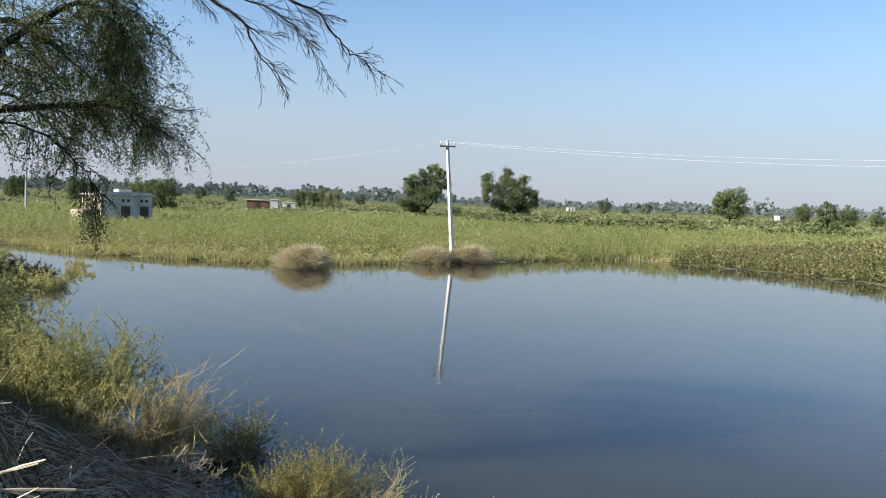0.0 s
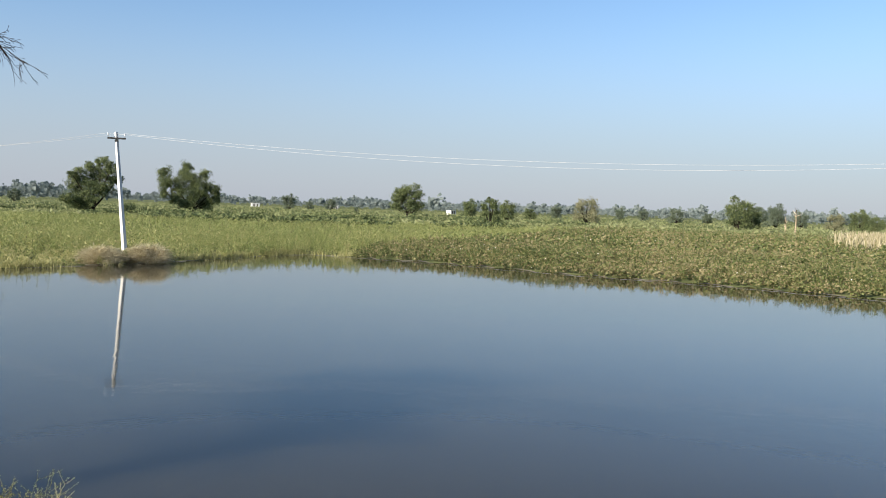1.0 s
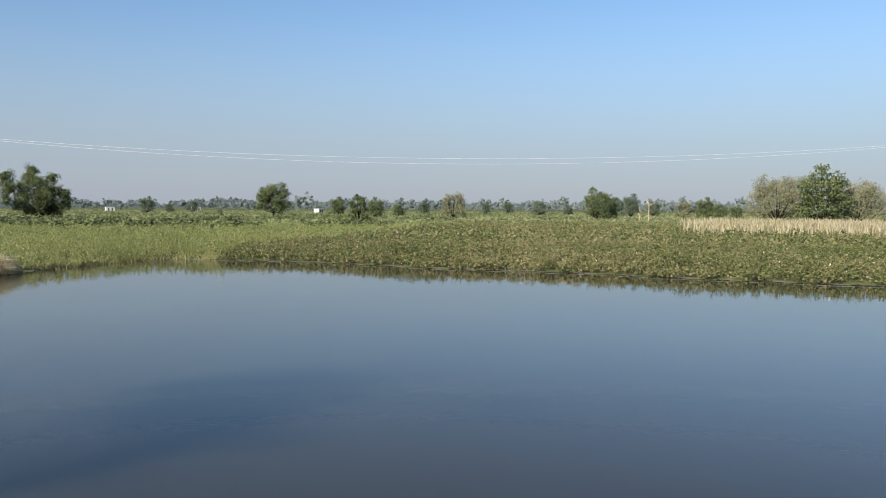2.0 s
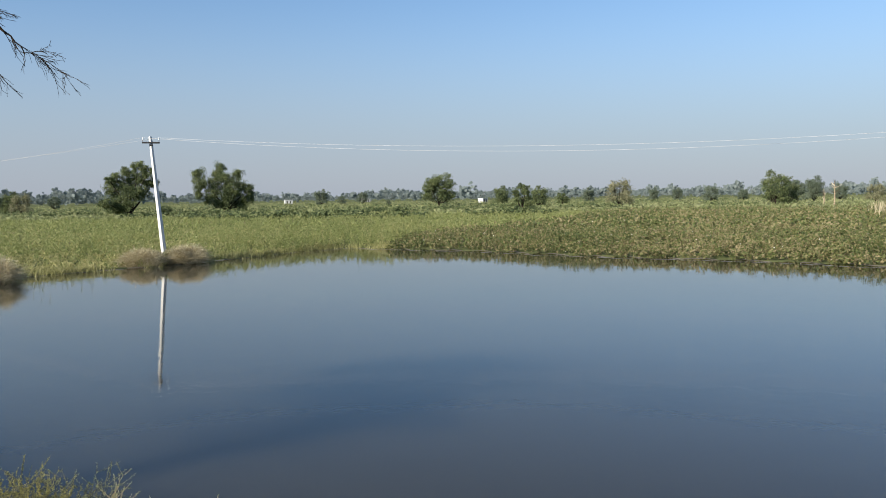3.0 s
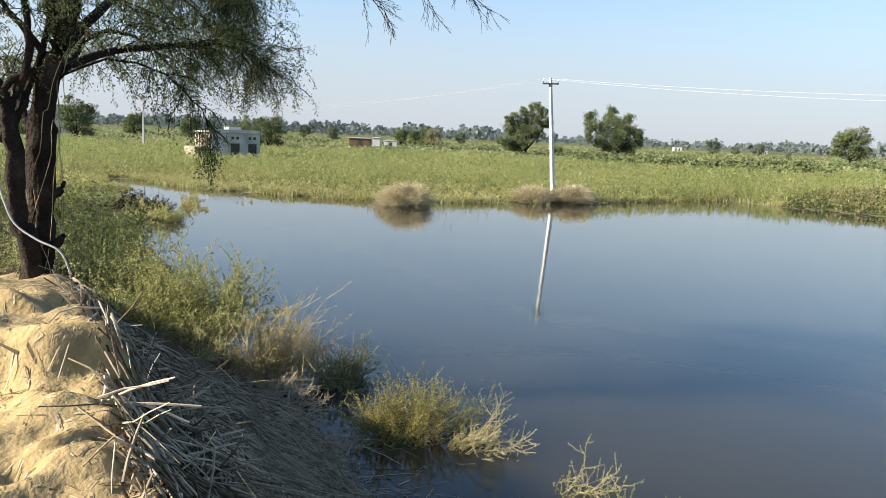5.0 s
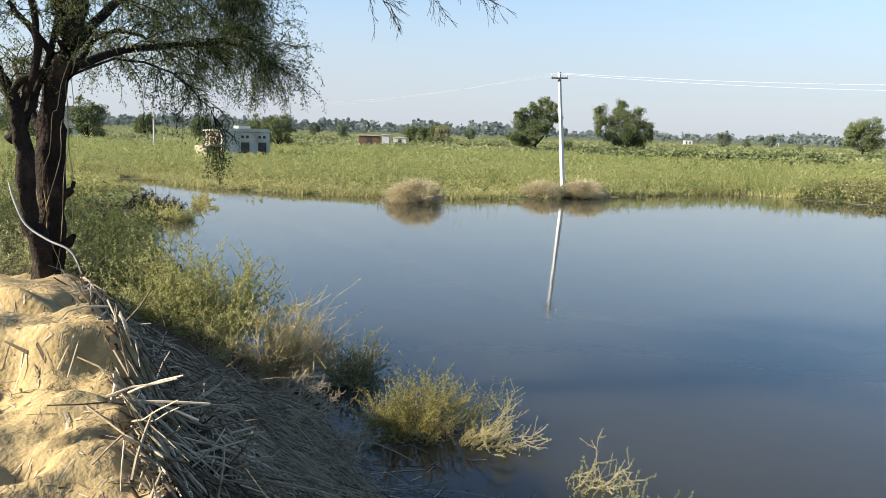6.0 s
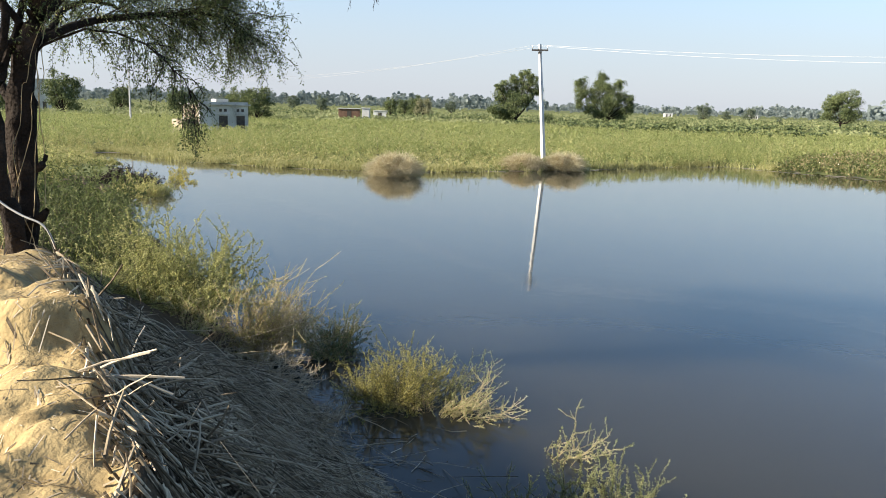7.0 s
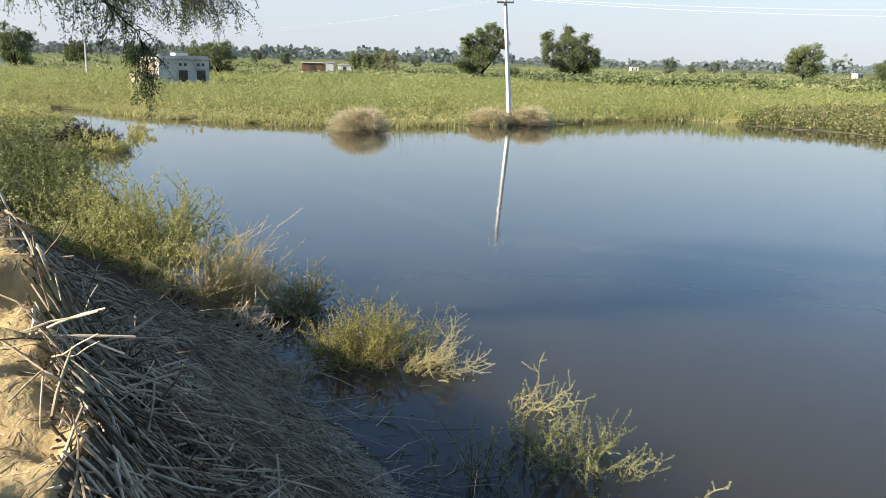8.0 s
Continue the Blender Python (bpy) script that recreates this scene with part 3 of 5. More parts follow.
def field_tree(label, seed, height, width, leaves, size, mat, lobes, trunk_h, droop=0.0, group="trees in the fields"):
    """A tapered trunk with limbs and an uneven crown of leaf clumps."""
    r = np.random.default_rng(seed)
    t = thing("tree", label, "tree", group=group)
    lines, centres = [], []
    base_r = 0.022 * height + 0.05
    low = max(trunk_h, height * 0.12)
    for k in range(lobes):
        a, up = 2.4 * k + r.normal() * 0.35, (k + 0.5) / lobes
        reach = width * (0.1 + 0.24 * math.cos(1.35 * up) ** 0.7 * r.uniform(0.55, 1.2))
        c = np.array([math.cos(a) * reach, math.sin(a) * reach, low + (height - low) * (0.06 + 0.78 * up + r.normal() * 0.05)])
        centres.append((c, np.array([1, 1, 0.8]) * width * r.uniform(0.14, 0.205)))
        start = np.array([0, 0, trunk_h * (0.55 + 0.4 * r.random())])
        pts = smooth_line([start, start * 0.5 + c * 0.5 + [0, 0, -0.08 * height + r.normal() * 0.2], c, c + unit(c - start) * width * 0.12], 8)
        lines.append((pts, np.linspace(base_r * 0.36, 0.015, 8)))
    trunk = smooth_line([(0, 0, -0.3), (r.normal() * 0.1, r.normal() * 0.1, trunk_h * 0.5), (0, 0, trunk_h), (0.1, 0, trunk_h + (height - trunk_h) * 0.5)], 10)
    lines.append((trunk, np.linspace(base_r * 1.25, base_r * 0.3, 10)))
    v, f = tubes(lines, 6)
    part("trunk", mesh_of("trunk", v, f, M_BARK, smooth=True), M_BARK, t, "dark forked trunk and limbs")
    p, d = crown_leaves(r, centres, leaves, droop)
    keep = p[:, 2] > trunk_h * 0.35
    p, d = p[keep], d[keep]
    v, f = leaf_quads(p, d, size * r.uniform(0.6, 1.25, len(p)), size * 0.7 * r.uniform(0.6, 1.2, len(p)))
    part("crown", mesh_of("crown", v, f, mat), mat, t)
    return t


def place(tree, az, dist, size=1.0, turn=0.0, label=""):
    """A copy of a tree in the fields."""
    c = copy_thing(tree, Matrix.Translation(polar(az, dist)) @ Matrix.Rotation(radians(turn), 4, "Z"))
    c.scale = (size, size, size)
    # far crowns swap to a leaf colour paled by painted-in haze
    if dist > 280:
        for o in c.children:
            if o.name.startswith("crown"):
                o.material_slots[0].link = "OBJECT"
                o.material_slots[0].material = M_HAZELEAF
    return tagged(c, label)


round_tree = lobed_tree("broad green tree standing in the crop field", 11, [(42, 225, 30), (-8, 205, 30), (82, 206, 25), (107, 158, 24), (62, 162, 32), (2, 158, 34), (-58, 170, 31), (-93, 170, 18), (-78, 120, 33), (-18, 110, 35),
                                                                                 (32, 112, 31), (67, 108, 20), (-113, 65, 26), (-63, 60, 32), (-8, 62, 25), (-88, 32, 20), (-48, 30, 18)], 0.0386, 38000, 0.22, M_FARLEAF, 0.2, 2.0)
round_tree.matrix_basis = pose(*polar(-1.42, 165))
tall_tree = lobed_tree("large dark green tree with drooping foliage", 23, [(-130, 196, 28), (-125, 152, 31), (-137, 108, 21), (-92, 72, 19), (-27, 214, 31), (-45, 168, 33), (-62, 106, 32), (-50, 58, 22), (5, 166, 33), (6, 108, 35),
                                                                                (-5, 58, 26), (60, 190, 24), (60, 130, 33), (55, 74, 33), (75, 34, 20), (110, 130, 23), (106, 84, 28), (86, 54, 25), (130, 84, 13)], 0.0402, 44000, 0.22, M_FARLEAF, 0.6, 2.2)
tall_tree.matrix_basis = pose(*polar(4.72, 172))
mid_tree = field_tree("rounded field tree on a short trunk", 31, 10.6, 12.0, 14000, 0.34, M_FARLEAF, 19, 1.9)
mid_tree.matrix_basis = pose(*polar(19.5, 252))
copse_tree = field_tree("leafy green tree at the field's edge", 37, 10.4, 10.6, 7000, 0.4, M_FARLEAF, 18, 0.8, 0.4)
copse_tree.matrix_basis = pose(*polar(-20.6, 150), 0, 0, 80)
copse_tree.scale = (0.55, 0.55, 0.55)
hedge_tree = field_tree("leafy green tree at the field's edge", 39, 9.4, 9.8, 6500, 0.4, M_FARLEAF, 15, 1.2)
hedge_tree.matrix_basis = pose(*polar(-19.4, 130), 0, 0, 40)
hedge_tree.scale = (0.62, 0.62, 0.62)
young_tree = field_tree("slender young tree leafy almost to the ground", 41, 6.0, 4.4, 5000, 0.27, M_FARLEAF, 12, 0.4)
young_tree.matrix_basis = pose(*polar(25.4, 165))
dusty_tree = field_tree("sparse dusty grey-green tree", 53, 7.6, 8.4, 6500, 0.3, M_DRYLEAF, 19, 1.0)
dusty_tree.matrix_basis = pose(*polar(32.1, 225))
spread_tree = field_tree("wide spreading dusty thorn tree", 61, 11.0, 15.0, 12000, 0.36, M_DRYLEAF, 24, 0.8)
spread_tree.matrix_basis = pose(*polar(53.9, 195))
bush_tree = field_tree("low dark round bush in the field", 71, 2.6, 2.8, 1600, 0.2, M_FARLEAF, 9, 0.1)
bush_tree.matrix_basis = pose(*polar(0.75, 140))
FAR = "distant green tree on the far side of the fields"
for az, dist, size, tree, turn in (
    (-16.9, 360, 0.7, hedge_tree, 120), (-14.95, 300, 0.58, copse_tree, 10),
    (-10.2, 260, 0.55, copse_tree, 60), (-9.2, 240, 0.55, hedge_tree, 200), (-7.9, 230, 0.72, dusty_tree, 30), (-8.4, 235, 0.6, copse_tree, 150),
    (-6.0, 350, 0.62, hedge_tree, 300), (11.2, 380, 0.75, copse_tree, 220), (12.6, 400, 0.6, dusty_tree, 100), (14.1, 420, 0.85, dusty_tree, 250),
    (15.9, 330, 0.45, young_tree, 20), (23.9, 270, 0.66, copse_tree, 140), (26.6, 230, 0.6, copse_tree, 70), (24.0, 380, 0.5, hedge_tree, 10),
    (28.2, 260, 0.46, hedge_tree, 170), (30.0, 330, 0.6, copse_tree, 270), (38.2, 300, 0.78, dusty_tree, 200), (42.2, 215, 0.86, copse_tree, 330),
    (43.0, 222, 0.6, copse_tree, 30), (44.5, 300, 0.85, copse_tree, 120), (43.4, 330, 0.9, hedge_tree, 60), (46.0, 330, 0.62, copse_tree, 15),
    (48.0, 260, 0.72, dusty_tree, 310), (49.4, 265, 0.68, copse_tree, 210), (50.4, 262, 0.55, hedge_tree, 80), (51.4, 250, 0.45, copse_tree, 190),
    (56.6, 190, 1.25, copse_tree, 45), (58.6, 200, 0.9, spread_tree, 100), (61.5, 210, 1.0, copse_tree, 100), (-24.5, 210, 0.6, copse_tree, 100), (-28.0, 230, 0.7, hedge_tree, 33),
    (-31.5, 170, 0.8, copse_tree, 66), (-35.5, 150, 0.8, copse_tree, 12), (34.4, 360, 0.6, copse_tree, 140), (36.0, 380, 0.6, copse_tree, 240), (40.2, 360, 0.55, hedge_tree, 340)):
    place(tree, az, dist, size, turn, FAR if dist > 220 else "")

# bare dead trees
for az, dist, h in ((45.7, 190, 5.6), (45.1, 196, 3.8)):
    t = thing("dead_tree", "leafless grey dead tree at the field's edge", "tree", polar(az, dist), "dead trees")
    r = np.random.default_rng(int(h * 10))
    lines = [(smooth_line([(0, 0, -0.2), (0.1, 0, h * 0.5), (0.0, 0.1, h)], 7), np.linspace(0.2, 0.04, 7))]
    for k in range(9):
        z = h * r.uniform(0.35, 0.95)
        w = unit(np.array([r.normal(), r.normal(), 0.9]))
        lines.append((np.array([(0.05, 0, z), np.array([0.05, 0, z]) + w * h * 0.12, np.array([0.05, 0, z + 0.2]) + w * h * 0.26]), np.array([0.07, 0.045, 0.015])))
    v, f = tubes(lines, 5)
    part("trunk", mesh_of("trunk", v, f, M_STRAW), M_STRAW, t)

# far woods along the horizon, aerial haze put into their leaf colour
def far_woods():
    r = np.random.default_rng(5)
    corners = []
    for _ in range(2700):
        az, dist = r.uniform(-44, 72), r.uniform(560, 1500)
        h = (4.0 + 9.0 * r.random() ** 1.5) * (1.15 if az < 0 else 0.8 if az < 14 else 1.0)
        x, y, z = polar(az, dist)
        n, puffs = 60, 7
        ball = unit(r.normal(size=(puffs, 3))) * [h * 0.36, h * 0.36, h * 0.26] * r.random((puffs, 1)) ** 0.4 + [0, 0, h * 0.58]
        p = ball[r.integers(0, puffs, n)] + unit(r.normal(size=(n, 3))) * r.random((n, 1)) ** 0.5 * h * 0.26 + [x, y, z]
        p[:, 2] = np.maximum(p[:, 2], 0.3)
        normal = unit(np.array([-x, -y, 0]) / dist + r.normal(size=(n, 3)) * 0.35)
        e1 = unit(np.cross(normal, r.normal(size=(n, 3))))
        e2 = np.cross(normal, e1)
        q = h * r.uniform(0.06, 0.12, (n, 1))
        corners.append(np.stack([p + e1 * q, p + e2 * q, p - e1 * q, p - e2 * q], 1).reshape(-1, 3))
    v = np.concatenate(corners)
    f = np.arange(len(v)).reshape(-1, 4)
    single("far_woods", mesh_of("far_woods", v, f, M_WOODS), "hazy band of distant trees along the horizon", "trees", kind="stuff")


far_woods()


# ---- crops and weeds ----
def scatter(n, y_of, az0, az1, d0, d1, power=1.0):
    """Random places on a sector of the land beyond the pond: x, y, distance to the water."""
    az = np.radians(rng.uniform(az0, az1, n))
    d = np.sqrt(rng.uniform(d0**2, d1**2, n)) if power == 1.0 else d0 + (d1 - d0) * rng.random(n) ** power
    return d * np.sin(az), d * np.cos(az)


def is_cotton(x, y):
    """The cotton stands beyond a line that runs back from the pond's corner."""
    line = np.interp(y, [45, 51.7, 58.2, 65.7, 76.3, 94.7, 112, 136], [11.2, 14.5, 19.5, 27.5, 38.4, 53.5, 68.7, 96])
    return x > line + 2.5 * (vnoise(x * 0.22, y * 0.22) - 0.5)


def away_from_bank(x, y):
    return (NX * x + NY * y > 5.0) | (-NY * x + NX * y > 43)


def clump_heights(x, y, h):
    return h * (0.42 + 0.5 * vnoise(x * 0.3, y * 0.3) + 0.7 * vnoise(x * 1.2 + 9, y * 1.2))


def leafy_cover(x, y, height, leaf, aspect, upright):
    n = len(x)
    hh = clump_heights(x, y, height)
    z = np.maximum(land(x, y), 0) + 0.03 + hh * rng.random(n) ** 0.6
    way = rng.normal(size=(n, 3)) * [1, 1, 0.6] + [0, 0, upright]
    return leaf_quads(np.stack([x, y, z], -1), way, leaf * rng.uniform(0.6, 1.35, n), leaf * aspect * rng.uniform(0.6, 1.3, n))


def plants(x, y, height, spread, count, leaf, aspect, upright):
    """Leafy plants, each a tuft of leaves round its own stem, so that gaps stay open between them."""
    n = len(x)
    tall = height * rng.uniform(0.7, 1.25, n) * (0.62 + 0.4 * vnoise(x * 0.3, y * 0.3) + 0.36 * vnoise(x * 1.2 + 9, y * 1.2))
    base = np.maximum(land(x, y), 0) + 0.02
    k = np.repeat(np.arange(n), count)
    up = rng.random(len(k)) ** 0.65
    a, q = rng.uniform(0, 2 * np.pi, len(k)), np.sqrt(rng.random(len(k))) * spread * (1.12 - 0.75 * up**2)
    lean = rng.normal(size=(n, 2)) * 0.12
    out = np.stack([np.cos(a), np.sin(a)], -1)
    at = np.column_stack([x[k] + out[:, 0] * q + lean[k, 0] * up, y[k] + out[:, 1] * q + lean[k, 1] * up, base[k] + tall[k] * up])
    way = np.column_stack([out * 0.9, upright + 0.5 * up]) + rng.normal(size=(len(k), 3)) * 0.45
    size = leaf * rng.uniform(0.6, 1.35, len(k)) * (1.15 - 0.4 * up)
    return leaf_quads(at, way, size, size * aspect * rng.uniform(0.75, 1.25, len(k)))


PUMP_AT = (-31.6, 77.8)


def field_cover():
    x, y = scatter(15500, None, -42, 40, 40, 70)
    sd = pond_distance(x, y)
    k = (sd > 0.1) & ~is_cotton(x, y) & away_from_bank(x, y)
    x, y, sd = x[k], y[k], sd[k]
    full = smoothstep(-4, 4, x)             # towards the pole the crop stands tall down to the water
    tall = 0.95 * (full * (0.62 + 0.38 * smoothstep(0, 3, sd)) + (1 - full) * (0.3 + 0.7 * smoothstep(0.5, 11, sd)))
    dry = rng.random(len(x)) < (1 - full) * (0.9 - 0.75 * smoothstep(2, 9, sd)) + full * 0.16
    for pick, mat, label in ((~dry, M_CROP, "dense waist-high green crop at the water's edge"), (dry, M_MARGIN, "yellowing drying plants along the flooded field's edge")):
        v, f = plants(x[pick], y[pick], tall[pick], 0.2, 24, 0.15, 0.42, 0.9)
        single("green_crop", mesh_of("green_crop", v, f, mat), label, "crop", kind="stuff")
    x, y = scatter(15500, None, -44, 50, 68, 132)
    k = ~is_cotton(x, y) & (np.hypot(x - PUMP_AT[0], y - PUMP_AT[1]) > 4.2)
    mid = plants(x[k], y[k], np.full(k.sum(), 0.85), 0.34, 13, 0.25, 0.45, 0.8)
    single("green_crop", mesh_of("green_crop", *mid, M_CROP), "wide field of green crop behind the pond", "crop", kind="stuff")
    x, y = scatter(80000, None, -46, 68, 130, 560, 1.7)
    far = leafy_cover(x, y, 0.7, 0.75, 0.5, 0.2)
    single("green_crop", mesh_of("green_crop", *far, M_FARCROP), "distant flat fields of green crop", "crop", kind="stuff")
    # taller seed stalks that stand out of the crop
    x, y = scatter(2600, None, -40, 42, 47, 95)
    k = (pond_distance(x, y) > 4.0) & ~is_cotton(x, y) & away_from_bank(x, y) & (np.hypot(x - PUMP_AT[0], y - PUMP_AT[1]) > 4.5) & (vnoise(x * 0.35 + 40, y * 0.35) > 0.55)
    x, y = x[k], y[k]
    v, f = plants(x, y, np.full(len(x), 1.35), 0.1, 11, 0.16, 0.3, 1.2)
    single("seed_stalks", mesh_of("seed_stalks", v, f, M_COTTON), "tall drying seed stalks standing out of the crop", "weeds", kind="stuff")


field_cover()


def shore_grass():
    p = np.array(POND[11:25])
    seg = np.linalg.norm(np.diff(p, axis=0), axis=1)
    n = 26000
    i = rng.choice(len(seg), n, p=seg / seg.sum())
    at = p[i] + (p[i + 1] - p[i]) * rng.random((n, 1))
    off = rng.normal(size=(n, 2)) * 0.35
    nrm = np.stack([-(p[i + 1] - p[i])[:, 1], (p[i + 1] - p[i])[:, 0]], -1) / seg[i][:, None]
    at = at + nrm * (-0.5 + np.abs(rng.normal(size=(n, 1))) * 1.3) + off
    sd = pond_distance(at[:, 0], at[:, 1])
    keep = (sd > -0.6) & ((sd > 0) | (rng.random(n) < 0.25)) & (vnoise(at[:, 0] * 0.8, at[:, 1] * 0.8) > 0.35)
    at = at[keep]
    n = len(at)
    root = np.column_stack([at, np.maximum(land(at[:, 0], at[:, 1]), -0.1)])
    v, f = blades(root, np.column_stack([rng.normal(size=(n, 2)) * 0.35, np.ones(n)]), rng.uniform(0.15, 0.5, n), 0.03, 0.25)
    single("margin_grass", mesh_of("margin_grass", v, f, M_MARGIN), "yellowing grass along the flooded field's edge", "grass", kind="stuff")


shore_grass()


def cotton_field():
    def rows(n, az0, az1, d0, d1, spread, count, leaf, h, label):
        x, y = scatter(n, None, az0, az1, d0, d1)
        sd = pond_distance(x, y)
        k = (sd > -0.2 + 0.5 * vnoise(x * 0.9, y * 0.9)) & is_cotton(x, y)
        x, y, sd = x[k], y[k], sd[k]
        v, f = plants(x, y, h * (0.5 + 0.5 * np.clip(sd / 3, 0, 1)), spread, count, leaf, 0.82, 0.15)
        single("cotton_crop", mesh_of("cotton_crop", v, f, M_COTTON), label, "cotton", kind="stuff")
    rows(7600, 12, 66, 34, 64, 0.34, 36, 0.135, 0.78, "dense leafy cotton plants at the water's edge")
    rows(13500, 16, 68, 62, 150, 0.52, 12, 0.27, 0.85, "wide field of leafy cotton plants")
    x, y = scatter(1500, None, 12, 66, 34, 110, 1.8)
    k = (pond_distance(x, y) > 0.1) & is_cotton(x, y)
    x, y = x[k], y[k]
    z = land(x, y) + 0.78 * rng.uniform(0.2, 1.1, len(x))
    v, f = leaf_quads(np.stack([x, y, z], -1), rng.normal(size=(len(x), 3)), 0.075, 0.07)
    single("cotton_bolls", mesh_of("cotton_bolls", v, f, M_BOLL), "scattered white open cotton bolls", "cotton", kind="stuff")


cotton_field()


def scum_line():
    """A thin pale rim of scum that floats along the cotton's edge."""
    p = smooth_line([(x, y, 0) for x, y in POND[22:36]], 420)
    d = unit(np.gradient(p, axis=0))
    nrm = np.column_stack([-d[:, 1], d[:, 0], np.zeros(len(p))])
    k = np.arange(len(p))
    near = 0.4 + 0.35 * vnoise(k * 0.11, k * 0.0 + 4)[:, None]
    wide = 0.05 + 0.2 * np.clip(vnoise(k * 0.23, k * 0.0 + 9) - 0.25, 0, 1)[:, None]
    side = -1.0 if pond_distance(*(p[200] + nrm[200])[:2, None])[0] > 0 else 1.0
    a, b = p + nrm * side * near, p + nrm * side * (near + wide)
    v = np.concatenate([a, b]) + [0, 0, 0.006]
    n = len(p)
    i = np.arange(n - 1)
    single("scum_line", mesh_of("scum_line", v, np.stack([i, i + 1, i + 1 + n, i + n], -1), M_SCUM), "thin pale rim of scum afloat along the cotton", "scum", kind="stuff")


scum_line()


def reed_field():
    x, y = scatter(15000, None, 47.4, 72, 92, 150)
    k = rng.random(len(x)) < smoothstep(47.4, 50.4, np.degrees(np.arctan2(x, y)))
    x, y = x[k], y[k]
    n = len(x)
    v, f = blades(np.stack([x, y, land(x, y)], -1), np.column_stack([rng.normal(size=(n, 2)) * 0.16, np.ones(n)]), rng.uniform(1.3, 2.3, n), 0.12, 0.2)
    single("reed_field", mesh_of("reed_field", v, f, M_REED), "strip of tall pale dry reeds behind the cotton", "reeds", kind="stuff")


reed_field()


def hedge_rows():
    """Dark lines of low shrubs between the fields."""
    cs = []
    for x0, y0, x1, y1, n in ((2, 150, 60, 128, 5200), (-20, 172, 130, 150, 7000), (-120, 260, 200, 240, 7000), (-6, 146, 13, 115, 2500), (13, 115, 58, 107, 4200), (26, 142, 95, 196, 3500), (-100, 190, -10, 185, 3000)):
        t = rng.random(n)
        x, y = x0 + (x1 - x0) * t + rng.normal(size=n) * 0.8, y0 + (y1 - y0) * t + rng.normal(size=n) * 0.9
        cs.append((x, y))
    x, y = np.concatenate([c[0] for c in cs]), np.concatenate([c[1] for c in cs])
    k = vnoise(x * 0.15, y * 0.15) > 0.3
    x, y = x[k], y[k]
    v, f = leafy_cover(x, y, 1.2, 0.45, 0.6, 0.2)
    single("hedge_row", mesh_of("hedge_row", v, f, M_FARLEAF), "dark low hedge rows between distant fields", "hedge", kind="stuff")


hedge_rows()


# ---- tussocks of dry grass at the far shore ----
def tussock(label, at, w, d, h, n):
    t = thing("grass_tussock", label, "grass", at, "dry tussocks at the far shore")
    a, up = rng.uniform(0, 2 * np.pi, n), rng.random(n) ** 0.7
    lump = 0.72 + 0.5 * vnoise(a * 2.2 + w * 7, up * 3 + h * 5)
    ring = np.sqrt(1 - up**2) * lump
    shell = np.stack([np.cos(a) * ring * w * 0.5, np.sin(a) * ring * d * 0.5, up * h * 0.72 * lump], -1)
    root = shell * rng.uniform(0.3, 0.92, n)[:, None]
    way = unit(shell) * 0.45 + rng.normal(size=(n, 3)) * 0.5 + [-0.12, 0, 0.42]
    v, f = blades(root, way, h * rng.uniform(0.2, 0.5, n), 0.016, 0.35)
    v[:, 2] = np.maximum(v[:, 2], -0.03)
    tagged(part("dry_grass", mesh_of("dry_grass", v, f, M_TUFT), M_TUFT, t), kind="stuff")
    return t


tussock("rounded clump of dry tan grass standing in the water", (-6.85, 39.0, 0.02), 2.7, 2.0, 1.3, 15000)
tussock("low clump of dry tan grass round the pole's foot", (-0.65, 45.3, 0.05), 2.5, 1.7, 1.05, 11000)
tussock("low clump of dry tan grass round the pole's foot", (1.5, 45.9, 0.05), 2.7, 1.7, 1.15, 11000)


